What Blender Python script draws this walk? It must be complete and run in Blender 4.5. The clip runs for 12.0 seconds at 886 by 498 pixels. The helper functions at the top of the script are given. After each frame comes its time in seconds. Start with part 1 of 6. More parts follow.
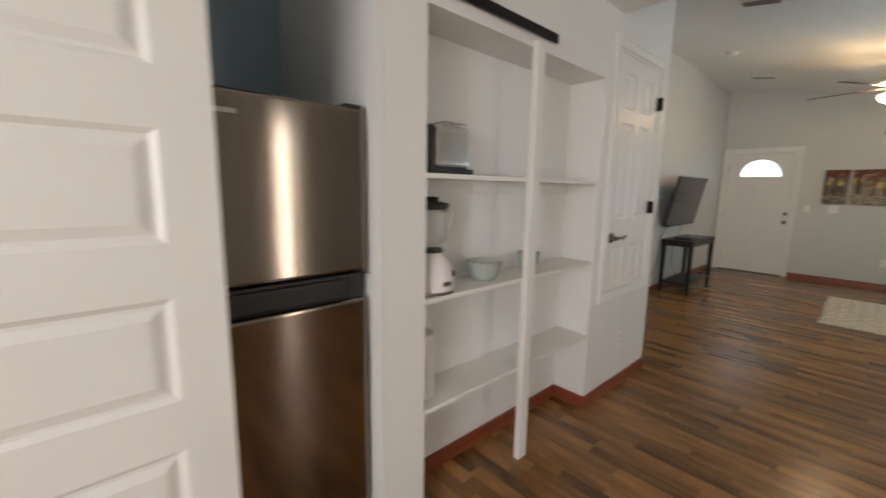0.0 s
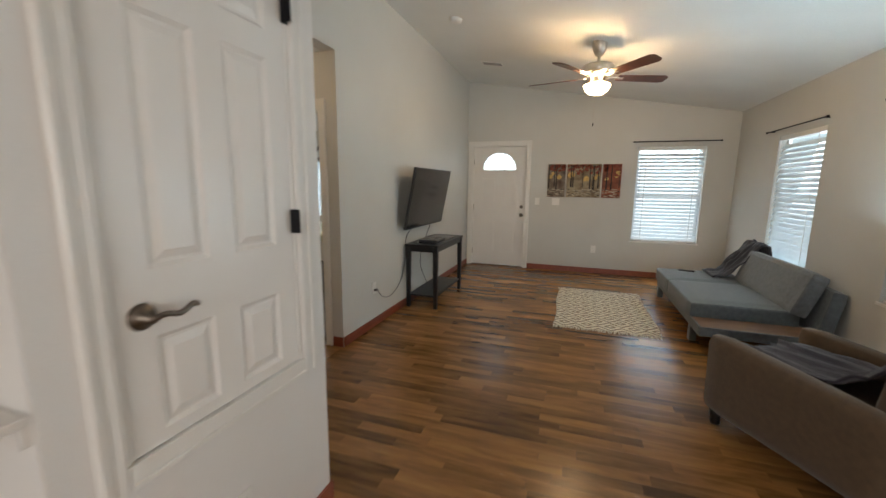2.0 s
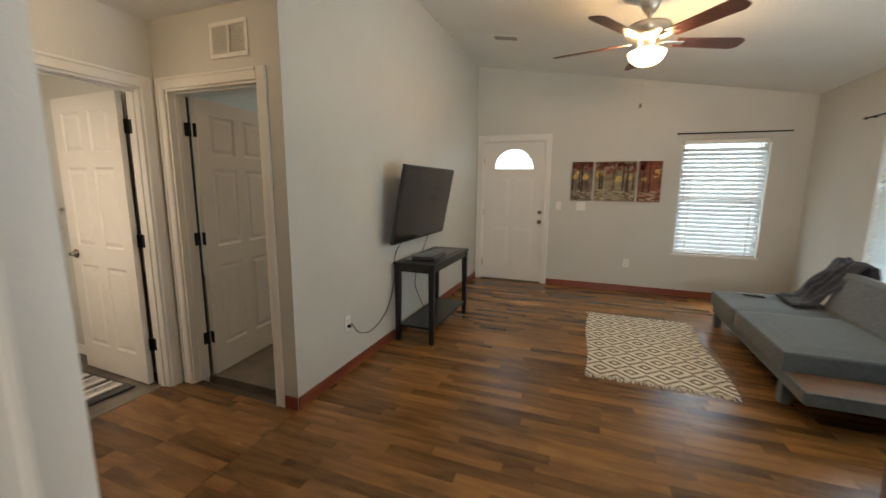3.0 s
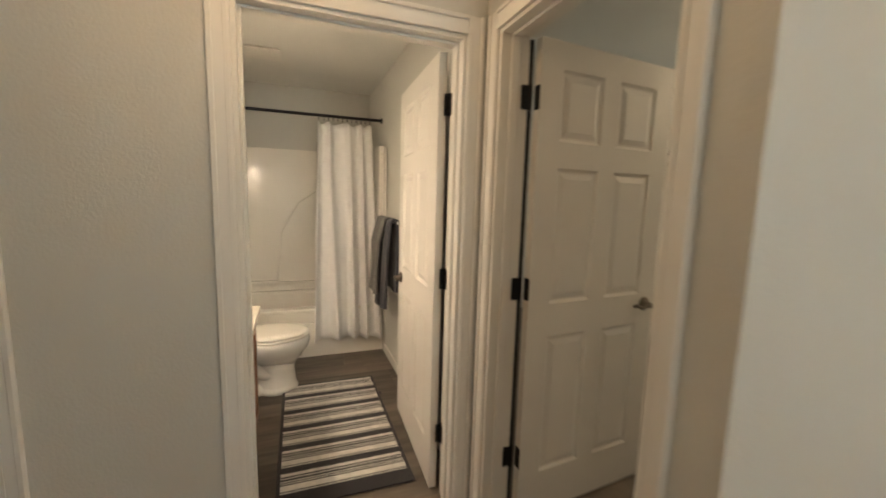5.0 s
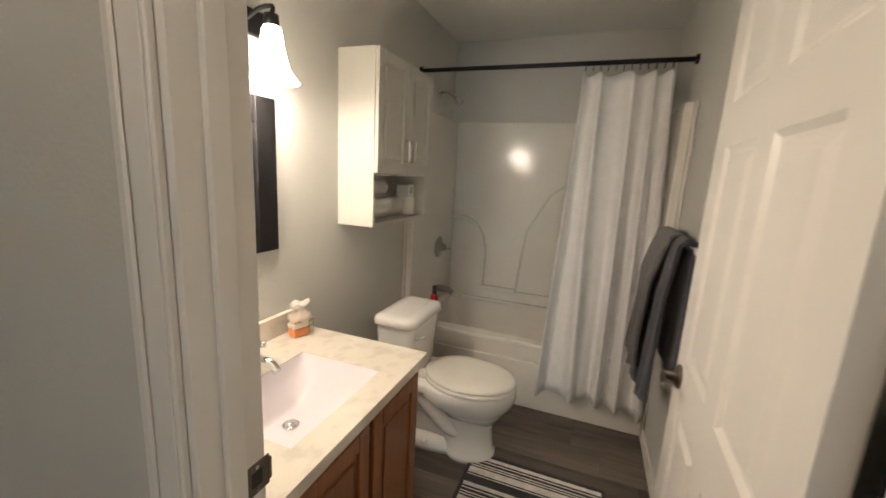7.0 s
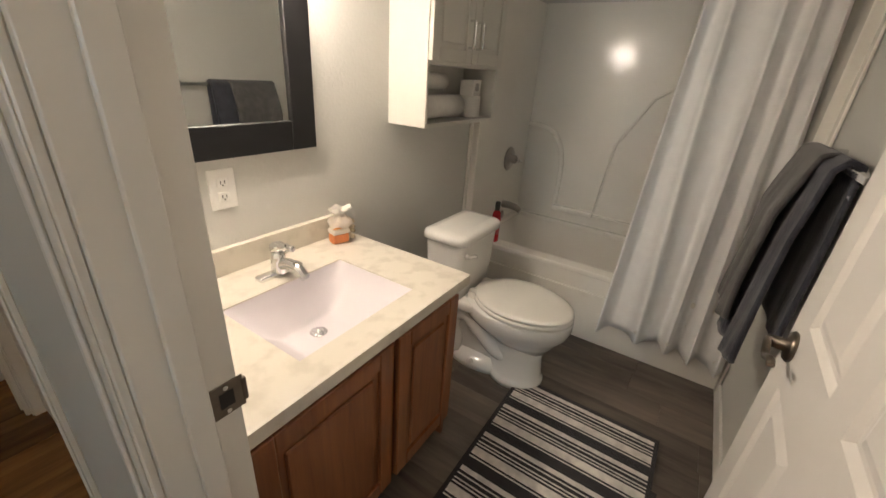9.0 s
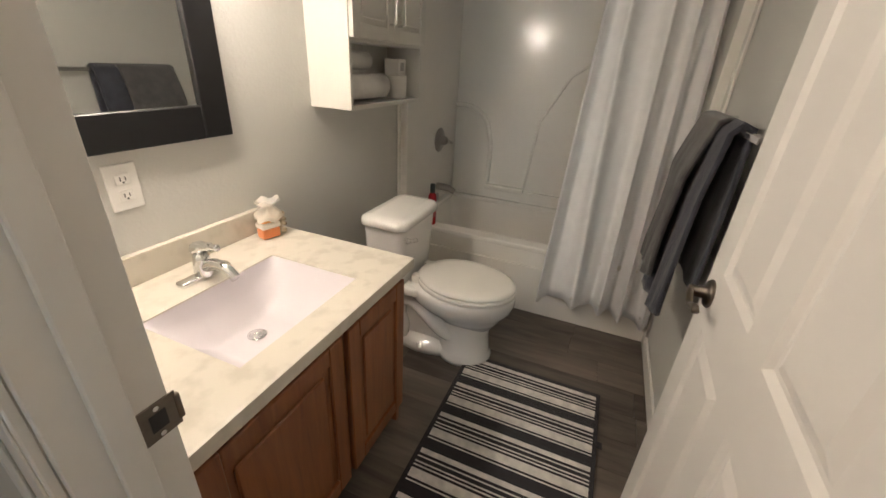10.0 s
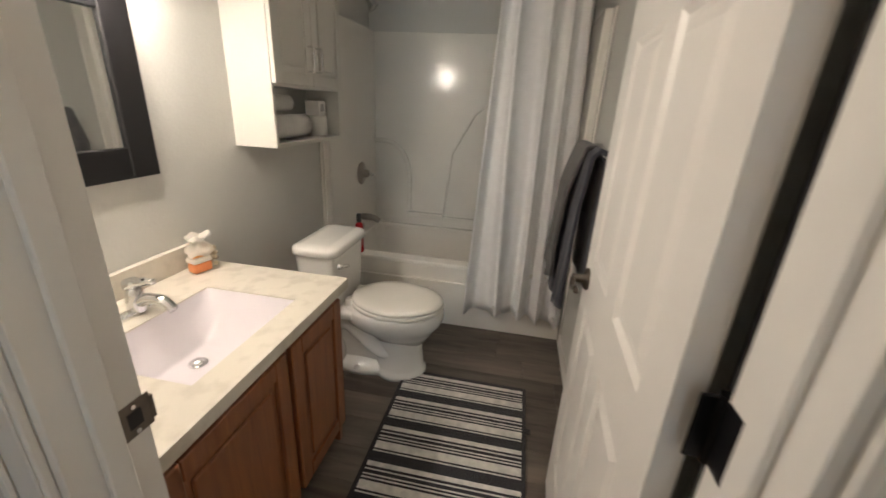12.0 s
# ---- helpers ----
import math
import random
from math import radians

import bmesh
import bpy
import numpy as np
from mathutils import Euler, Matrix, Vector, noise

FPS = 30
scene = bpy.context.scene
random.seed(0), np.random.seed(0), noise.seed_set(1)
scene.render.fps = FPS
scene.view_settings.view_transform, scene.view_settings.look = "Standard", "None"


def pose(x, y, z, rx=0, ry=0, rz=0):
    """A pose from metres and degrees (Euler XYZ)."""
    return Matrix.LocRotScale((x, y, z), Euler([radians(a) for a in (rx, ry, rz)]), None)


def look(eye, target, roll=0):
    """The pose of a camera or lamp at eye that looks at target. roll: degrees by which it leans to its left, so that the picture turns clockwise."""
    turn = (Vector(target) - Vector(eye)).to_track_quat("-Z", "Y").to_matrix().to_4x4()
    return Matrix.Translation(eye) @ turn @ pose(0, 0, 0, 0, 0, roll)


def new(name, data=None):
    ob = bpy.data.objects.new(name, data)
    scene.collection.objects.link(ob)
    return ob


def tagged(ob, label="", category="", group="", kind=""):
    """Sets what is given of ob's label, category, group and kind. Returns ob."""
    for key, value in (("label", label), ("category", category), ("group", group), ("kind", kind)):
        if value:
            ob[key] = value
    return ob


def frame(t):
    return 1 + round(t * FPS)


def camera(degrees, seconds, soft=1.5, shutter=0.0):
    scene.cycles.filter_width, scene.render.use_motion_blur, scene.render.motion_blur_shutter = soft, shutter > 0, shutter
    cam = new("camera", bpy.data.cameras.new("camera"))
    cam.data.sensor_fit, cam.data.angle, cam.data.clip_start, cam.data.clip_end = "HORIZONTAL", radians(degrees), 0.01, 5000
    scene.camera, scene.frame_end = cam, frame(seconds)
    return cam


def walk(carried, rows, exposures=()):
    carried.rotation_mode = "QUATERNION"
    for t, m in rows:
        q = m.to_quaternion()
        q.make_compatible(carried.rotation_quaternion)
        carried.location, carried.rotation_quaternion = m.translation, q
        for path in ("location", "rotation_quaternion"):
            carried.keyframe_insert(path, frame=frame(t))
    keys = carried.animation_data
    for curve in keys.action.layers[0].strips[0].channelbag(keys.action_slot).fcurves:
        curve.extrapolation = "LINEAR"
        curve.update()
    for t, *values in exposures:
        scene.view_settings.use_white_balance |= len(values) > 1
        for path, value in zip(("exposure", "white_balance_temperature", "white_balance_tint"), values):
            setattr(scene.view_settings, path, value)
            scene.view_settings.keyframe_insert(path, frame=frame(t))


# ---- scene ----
cam = camera(97.1, 12.0, 1.5, 0.4)
PATH = [
    (0, (1.111, 0.049, 1.379), (-0.353, 1.377, 1.073), 0.9),
    (0.5, (1.069, 0.443, 1.396), (-0.091, 2.041, 1.081), 0.8),
    (1, (0.992, 0.866, 1.388), (0.079, 2.616, 1.065), 0.8),
    (1.5, (0.978, 1.345, 1.384), (0.248, 3.178, 1.057), 0.8),
    (2, (0.968, 1.877, 1.405), (0.338, 3.747, 1.08), 0.7),
    (2.5, (0.881, 2.36, 1.412), (0.285, 4.241, 1.087), 0.6),
    (2.7, (0.852, 2.562, 1.421), (0.24, 4.438, 1.095), 0.6),
    (4.3, (0.048, 3.691, 1.351), (-1.478, 4.958, 1.093), 0.9),
    (4.5, (-0.099, 3.789, 1.367), (-1.755, 4.88, 1.109), 1.1),
    (5, (-0.442, 3.949, 1.379), (-2.299, 4.647, 1.125), 1.6),
    (5.5, (-0.768, 4.043, 1.4), (-2.724, 4.369, 1.141), 2.1),
    (6, (-1.084, 4.163, 1.393), (-3.065, 4.12, 1.124), 2.4),
    (6.5, (-1.363, 4.274, 1.419), (-3.3, 3.875, 1.117), 2.7),
    (7, (-1.561, 4.263, 1.415), (-3.4, 3.575, 1.033), 3.1),
    (7.5, (-1.725, 4.285, 1.381), (-3.415, 3.334, 0.892), 3.4),
    (7.7, (-1.771, 4.283, 1.383), (-3.417, 3.283, 0.844), 3.8),
    (9.3, (-1.789, 4.271, 1.345), (-3.347, 3.362, 0.482), 4.1),
    (9.5, (-1.784, 4.256, 1.339), (-3.395, 3.442, 0.477), 3.9),
    (10, (-1.794, 4.253, 1.337), (-3.476, 3.598, 0.476), 3.5),
    (10.5, (-1.79, 4.253, 1.342), (-3.498, 3.665, 0.484), 3.4),
    (11, (-1.767, 4.246, 1.352), (-3.49, 3.692, 0.5), 3.3),
    (11.5, (-1.714, 4.241, 1.363), (-3.475, 3.736, 0.56), 3.2),
    (12, (-1.629, 4.308, 1.355), (-3.475, 3.976, 0.66), 3.0),
]
walk(cam, [(t, look(eye, target, roll)) for t, eye, target, roll in PATH], [(0, 0.02, 6450, 11), (1.0, 0.12, 6500, 11), (2.7, 0.15, 6850, 12), (4.3, 0.48, 7650, 12), (5.5, 0.52, 7100, 12), (6.0, 0.46, 6500, 12), (6.5, 0.33, 6450, 12), (7.5, 0.1, 6600, 12), (9.3, 0.13, 6350, 12), (12, 0.13, 6100, 11)])  # PATH

# ---- world and light ----
world = bpy.data.worlds.new("world")
scene.world = world
world.use_nodes = True
wn = world.node_tree.nodes
sky = wn.new("ShaderNodeTexSky")
sky.sky_type = 'NISHITA'
sky.sun_disc = False
sky.sun_elevation, sky.sun_rotation = radians(52), radians(200)
world.node_tree.links.new(sky.outputs[0], wn["Background"].inputs[0])
wn["Background"].inputs[1].default_value = 0.12

sun = new("sun", bpy.data.lights.new("sun", 'SUN'))
sun.data.energy, sun.data.angle, sun.data.color = 2.5, radians(0.6), (1.0, 0.95, 0.88)
sun.matrix_world = look((0, 0, 10), (0.9, -2.6, 6.0))


def area_light(name, at, target, w, h, watts, colour):
    ob = new(name, bpy.data.lights.new(name, 'AREA'))
    ob.data.shape, ob.data.size, ob.data.size_y = 'RECTANGLE', w, h
    ob.data.energy, ob.data.color = watts, colour
    ob.matrix_world = look(at, target)
    return ob


def bulb(name, at, watts, colour, r=0.035):
    ob = new(name, bpy.data.lights.new(name, 'POINT'))
    ob.data.energy, ob.data.color, ob.data.shadow_soft_size = watts, colour, r
    ob.location = at
    return ob


DAY = (0.70, 0.90, 1.0)
WARM = (1.0, 0.66, 0.34)
BATH = (1.0, 0.86, 0.72)
area_light("window_daylight", (2.265, 8.84, 1.28), (2.265, 7, 1.6), 0.88, 1.40, 19, DAY)
area_light("window_daylight", (3.31, 6.97, 1.28), (2, 6.97, 1.6), 0.88, 1.40, 21, DAY)
area_light("window_daylight", (3.31, 5.05, 1.28), (2, 5.05, 3.2), 0.88, 1.40, 47, DAY)
area_light("fanlight_daylight", (-0.315, 8.80, 1.80), (-0.315, 7, 1.2), 0.60, 0.30, 1.3, DAY)
area_light("window_daylight", (-3.95, 8.93, 1.35), (-3.0, 7, 1.2), 1.1, 1.2, 26, DAY)
# narrow unseen source, placed from its streak on the refrigerator
area_light("unseen_kitchen_light", (3.31, 1.70, 1.1), (1.0, 1.70, 1.1), 0.15, 1.95, 8, (1.0, 0.86, 0.72))
# added fill lamp at an assumed south opening, brightens pantry and walls
area_light("unseen_kitchen_light", (2.0, -2.72, 1.5), (1.2, 0, 1.2), 1.5, 1.3, 76, (1.0, 0.98, 0.95))
for bx, by in ((0.95, 6.20), (1.17, 6.14), (1.13, 6.40)):
    bulb("fan_bulb", (bx, by, 2.44), 8.0, WARM, 0.03)
for vx in (-2.14, -2.37, -2.60):
    bulb("vanity_bulb", (vx, 3.285, 1.665), 6.0, BATH, 0.03)
bulb("hall_bulb", (-1.36, 3.90, 2.30), 3.8, (1.0, 0.70, 0.42), 0.06)

# ---- materials ----
def mat(name, base, rough=0.5, metal=0.0, var=0.06, scale=8.0, bump=0.0, bscale=120.0, **extra):
    m = bpy.data.materials.new(name)
    m.use_nodes = True
    n, l = m.node_tree.nodes, m.node_tree.links
    b = n["Principled BSDF"]
    b.inputs["Roughness"].default_value, b.inputs["Metallic"].default_value = rough, metal
    tc = n.new("ShaderNodeTexCoord")
    ns = n.new("ShaderNodeTexNoise")
    ns.inputs["Scale"].default_value, ns.inputs["Detail"].default_value = scale, 6
    l.new(tc.outputs["Object"], ns.inputs["Vector"])
    rp = n.new("ShaderNodeValToRGB")
    rp.color_ramp.elements[0].position, rp.color_ramp.elements[1].position = 0.3, 0.72
    rp.color_ramp.elements[0].color = (*[max(0, c * (1 - var)) for c in base], 1)
    rp.color_ramp.elements[1].color = (*[min(1, c * (1 + var)) for c in base], 1)
    l.new(ns.outputs[0], rp.inputs[0])
    l.new(rp.outputs[0], b.inputs["Base Color"])
    mr = n.new("ShaderNodeMapRange")
    mr.inputs[3].default_value, mr.inputs[4].default_value = max(0.02, rough * 0.88), min(1, rough * 1.12)
    l.new(ns.outputs[0], mr.inputs[0])
    l.new(mr.outputs[0], b.inputs["Roughness"])
    if bump:
        n2 = n.new("ShaderNodeTexNoise")
        n2.inputs["Scale"].default_value, n2.inputs["Detail"].default_value = bscale, 3
        l.new(tc.outputs["Object"], n2.inputs["Vector"])
        bp = n.new("ShaderNodeBump")
        bp.inputs["Strength"].default_value, bp.inputs["Distance"].default_value = bump, 0.004
        l.new(n2.outputs[0], bp.inputs["Height"])
        l.new(bp.outputs[0], b.inputs["Normal"])
    for k, v in extra.items():
        b.inputs[k.replace("_", " ")].default_value = v
    return m


def wood(name, dark, light, rough=0.35, axis=0, stretch=12.0, piece="", scale=3.0, spread=0.35, coat=0.0):
    """Grained wood; the grain runs along the axis. piece: 'object' or 'island' varies tone from piece to piece."""
    m = bpy.data.materials.new(name)
    m.use_nodes = True
    n, l = m.node_tree.nodes, m.node_tree.links
    b = n["Principled BSDF"]
    tc, mp, ns = n.new("ShaderNodeTexCoord"), n.new("ShaderNodeMapping"), n.new("ShaderNodeTexNoise")
    sc = [stretch, stretch, stretch]
    sc[axis] = 1.0
    mp.inputs["Scale"].default_value = sc
    l.new(tc.outputs["Object"], mp.inputs["Vector"])
    ns.noise_dimensions = '4D'
    ns.inputs["Scale"].default_value, ns.inputs["Detail"].default_value, ns.inputs["Roughness"].default_value = scale, 7, 0.62
    ns.inputs["Distortion"].default_value = 0.6
    l.new(mp.outputs[0], ns.inputs["Vector"])
    rp = n.new("ShaderNodeValToRGB")
    rp.color_ramp.elements[0].position, rp.color_ramp.elements[1].position = 0.30, 0.72
    rp.color_ramp.elements[0].color, rp.color_ramp.elements[1].color = (*dark, 1), (*light, 1)
    src = ns.outputs[0]
    if piece:
        if piece == "object":
            rnd = n.new("ShaderNodeObjectInfo").outputs["Random"]
        else:
            rnd = n.new("ShaderNodeNewGeometry").outputs["Random Per Island"]
        w = n.new("ShaderNodeMath")
        w.operation = 'MULTIPLY'
        w.inputs[1].default_value = 37.0
        l.new(rnd, w.inputs[0])
        l.new(w.outputs[0], ns.inputs["W"])
        mr = n.new("ShaderNodeMapRange")
        mr.inputs[3].default_value, mr.inputs[4].default_value = -spread, spread
        l.new(rnd, mr.inputs[0])
        ad = n.new("ShaderNodeMath")
        l.new(src, ad.inputs[0])
        l.new(mr.outputs[0], ad.inputs[1])
        src = ad.outputs[0]
    l.new(src, rp.inputs[0])
    l.new(rp.outputs[0], b.inputs["Base Color"])
    mr2 = n.new("ShaderNodeMapRange")
    mr2.inputs[3].default_value, mr2.inputs[4].default_value = rough * 0.85, rough * 1.2
    l.new(ns.outputs[0], mr2.inputs[0])
    l.new(mr2.outputs[0], b.inputs["Roughness"])
    bp = n.new("ShaderNodeBump")
    bp.inputs["Strength"].default_value, bp.inputs["Distance"].default_value = 0.12, 0.002
    l.new(ns.outputs[0], bp.inputs["Height"])
    l.new(bp.outputs[0], b.inputs["Normal"])
    b.inputs["Coat Weight"].default_value = coat
    return m


def cloth(name, base, scale=260.0, bump=0.5, var=0.18, rough=0.9):
    return mat(name, base, rough, 0, var, 30, bump, scale, Sheen_Weight=0.25)


def glowing(name, colour, strength, base=(0.9, 0.88, 0.84)):
    m = mat(name, base, 0.3, 0, 0.02)
    b = m.node_tree.nodes["Principled BSDF"]
    b.inputs["Emission Color"].default_value = (*colour, 1)
    b.inputs["Emission Strength"].default_value = strength
    return m


def clear(name, tint, rough=0.02, ior=1.45):
    m = mat(name, tint, rough, 0, 0.01)
    b = m.node_tree.nodes["Principled BSDF"]
    b.inputs["Transmission Weight"].default_value = 1.0
    b.inputs["IOR"].default_value = ior
    return m


def sheer(name, base, rough=0.5, amount=0.5, var=0.03):
    """A thin sheet that lets part of the light through."""
    m = mat(name, base, rough, 0, var, 20, 0.1, 200)
    n, l = m.node_tree.nodes, m.node_tree.links
    t, mx = n.new("ShaderNodeBsdfTranslucent"), n.new("ShaderNodeMixShader")
    t.inputs[0].default_value = (*base, 1)
    mx.inputs[0].default_value = amount
    l.new(n["Principled BSDF"].outputs[0], mx.inputs[1])
    l.new(t.outputs[0], mx.inputs[2])
    l.new(mx.outputs[0], n["Material Output"].inputs[0])
    return m


M_WALL = mat("wall_paint", (0.62, 0.61, 0.57), 0.55, 0, 0.03, 1.5, 0.25, 90)
M_WHITE_WALL = mat("white_wall_paint", (0.78, 0.76, 0.73), 0.45, 0, 0.025, 1.5, 0.2, 90)
M_BLUE_WALL = mat("blue_alcove_paint", (0.30, 0.40, 0.47), 0.6, 0, 0.04, 2, 0.2, 90)
M_CEIL = mat("ceiling_paint", (0.80, 0.80, 0.77), 0.8, 0, 0.03, 2, 0.5, 60)
M_TRIM = mat("white_trim_paint", (0.80, 0.78, 0.74), 0.32, 0, 0.025, 3, 0.06, 40)
M_DOOR = mat("white_door_paint", (0.80, 0.77, 0.73), 0.35, 0, 0.02, 3, 0.1, 60)
M_BASE = wood("cherry_baseboard", (0.16, 0.035, 0.018), (0.30, 0.075, 0.035), 0.35, 1, 10)
M_FLOOR_O = wood("laminate_strip", (0.090, 0.041, 0.013), (0.38, 0.182, 0.058), 0.25, 0, 6, "object", 1.8, 0.14)
M_FLOOR_I = wood("laminate_strips", (0.090, 0.041, 0.013), (0.38, 0.182, 0.058), 0.25, 0, 6, "island", 1.8, 0.14)
M_FLOOR_B = mat("floor_underlay", (0.05, 0.03, 0.018), 0.6)
M_BATHFLOOR = wood("grey_vinyl_plank", (0.072, 0.057, 0.047), (0.21, 0.172, 0.14), 0.42, 1, 8, "object", 2.0, 0.17)
M_BLACK = mat("black_metal", (0.012, 0.012, 0.014), 0.42, 0.6, 0.2, 20, 0.05, 200)
M_BLACKWOOD = mat("black_painted_wood", (0.007, 0.0065, 0.007), 0.38, 0, 0.2, 15, 0.08, 60)
M_STEEL = mat("brushed_steel", (0.36, 0.33, 0.30), 0.30, 1.0, 0.05, 3)
M_NICKEL = mat("brushed_nickel", (0.62, 0.58, 0.52), 0.28, 1.0, 0.05, 6)
M_CHROME = mat("chrome", (0.75, 0.75, 0.75), 0.08, 1.0, 0.02)
M_PEWTER = mat("aged_pewter", (0.20, 0.17, 0.14), 0.32, 1.0, 0.15, 30)
M_PORCELAIN = mat("white_porcelain", (0.82, 0.80, 0.76), 0.10, 0, 0.015, 4, Coat_Weight=0.5)
M_FIBREGLASS = mat("white_fibreglass", (0.84, 0.81, 0.75), 0.16, 0, 0.02, 3, 0.03, 30)
M_PLASTIC = mat("white_plastic", (0.82, 0.80, 0.76), 0.35, 0, 0.02)
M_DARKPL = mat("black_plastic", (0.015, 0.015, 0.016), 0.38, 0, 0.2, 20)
M_GLASS = clear("window_glass", (1, 1, 1))
M_SLAT = sheer("blind_slat", (0.74, 0.79, 0.82), 0.45, 0.10)

# ---- mesh helpers ----
def link_bm(name, bm, m, parent=None, label="", smooth=False):
    me = bpy.data.meshes.new(name)
    bmesh.ops.recalc_face_normals(bm, faces=bm.faces)
    bm.to_mesh(me)
    bm.free()
    if smooth:
        for p in me.polygons:
            p.use_smooth = True
    for k in (m if isinstance(m, (list, tuple)) else [m]):
        me.materials.append(k)
    ob = new(name, me)
    if parent is not None:
        ob.parent = parent
    if label:
        ob["label"] = label
    return ob


def part(name, bm, m, parent, label="", smooth=False):
    return link_bm(name, bm, m, parent, label, smooth)


def thing(name, label, category, at=(0, 0, 0), rz=0.0, group="", kind=""):
    ob = new(name)
    ob.empty_display_size = 0.05
    ob.matrix_world = pose(*at, 0, 0, rz)
    return tagged(ob, label, category, group, kind)


def add_box(bm, x0, x1, y0, y1, z0, z1, bevel=0.0, seg=2, m=None):
    r = bmesh.ops.create_cube(bm, size=1.0)
    vs = r["verts"]
    for v in vs:
        v.co = Vector(((x0 + x1) / 2 + v.co.x * (x1 - x0), (y0 + y1) / 2 + v.co.y * (y1 - y0), (z0 + z1) / 2 + v.co.z * (z1 - z0)))
    if bevel:
        es = list({e for v in vs for e in v.link_edges})
        out = bmesh.ops.bevel(bm, geom=es, offset=bevel, segments=seg, profile=0.6, affect='EDGES')
        vs = list({v for f in out["faces"] for v in f.verts} | {v for v in vs if v.is_valid})
    if m is not None:
        bmesh.ops.transform(bm, matrix=m, verts=vs)
    return vs


def box(x0, x1, y0, y1, z0, z1, bevel=0.0, seg=2):
    bm = bmesh.new()
    add_box(bm, x0, x1, y0, y1, z0, z1, bevel, seg)
    return bm


def add_tube(bm, a, b, r, seg=16, r2=None):
    a, b = Vector(a), Vector(b)
    d = b - a
    q = d.to_track_quat('Z', 'Y').to_matrix().to_4x4()
    bmesh.ops.create_cone(bm, cap_ends=True, segments=seg, radius1=r, radius2=r if r2 is None else r2, depth=d.length,
                          matrix=Matrix.Translation((a + b) / 2) @ q)
    return bm


def tube(a, b, r, seg=16, r2=None):
    return add_tube(bmesh.new(), a, b, r, seg, r2)


def add_lathe(bm, profile, at=(0, 0, 0), seg=28, m=None):
    """Turned shape: profile rows of (radius, z)."""
    rings, o = [], Vector(at)
    for r, z in profile:
        rings.append([bm.verts.new(o + Vector((max(r, 1e-4) * math.cos(2 * math.pi * i / seg), max(r, 1e-4) * math.sin(2 * math.pi * i / seg), z))) for i in range(seg)])
    for a, b in zip(rings, rings[1:]):
        for i in range(seg):
            bm.faces.new((a[i], a[(i + 1) % seg], b[(i + 1) % seg], b[i]))
    if m is not None:
        bmesh.ops.transform(bm, matrix=m, verts=[v for r in rings for v in r])
    return bm


def lathe(profile, at=(0, 0, 0), seg=28, m=None):
    return add_lathe(bmesh.new(), profile, at, seg, m)


def add_sweep(bm, pts, r, seg=8):
    """A round cord along points."""
    pts = [Vector(p) for p in pts]
    rings = []
    for i, p in enumerate(pts):
        d = (pts[min(i + 1, len(pts) - 1)] - pts[max(i - 1, 0)]).normalized()
        q = d.to_track_quat('Z', 'Y').to_matrix()
        rr = r[i] if isinstance(r, (list, tuple)) else r
        rings.append([bm.verts.new(p + q @ Vector((rr * math.cos(2 * math.pi * k / seg), rr * math.sin(2 * math.pi * k / seg), 0))) for k in range(seg)])
    for a, b in zip(rings, rings[1:]):
        best = min(range(seg), key=lambda s: (a[0].co - b[s].co).length)
        for i in range(seg):
            bm.faces.new((a[i], a[(i + 1) % seg], b[(i + 1 + best) % seg], b[(i + best) % seg]))
    bm.faces.new(rings[0])
    bm.faces.new(rings[-1])
    return bm


def sweep(pts, r, seg=8):
    return add_sweep(bmesh.new(), pts, r, seg)


def curve_points(pts, n=8):
    """A smooth line through the points."""
    p = [Vector(v) for v in pts]
    p = [2 * p[0] - p[1]] + p + [2 * p[-1] - p[-2]]
    out = []
    for i in range(1, len(p) - 2):
        for k in range(n):
            t = k / n
            out.append(0.5 * ((2 * p[i]) + (p[i + 1] - p[i - 1]) * t + (2 * p[i - 1] - 5 * p[i] + 4 * p[i + 1] - p[i + 2]) * t * t
                              + (3 * p[i] - p[i - 1] - 3 * p[i + 1] + p[i + 2]) * t ** 3))
    return out + [p[-2]]


def grid_sheet(fn, nu, nv, thick=0.0):
    """A sheet of nu x nv cells, fn(u, v) in 0..1 gives the place; thick: a second side below it."""
    bm = bmesh.new()
    vs = [[bm.verts.new(fn(i / nu, j / nv)) for j in range(nv + 1)] for i in range(nu + 1)]
    for i in range(nu):
        for j in range(nv):
            bm.faces.new((vs[i][j], vs[i + 1][j], vs[i + 1][j + 1], vs[i][j + 1]))
    if thick:
        bm.normal_update()
        bmesh.ops.solidify(bm, geom=bm.faces[:], thickness=thick)
    return bm


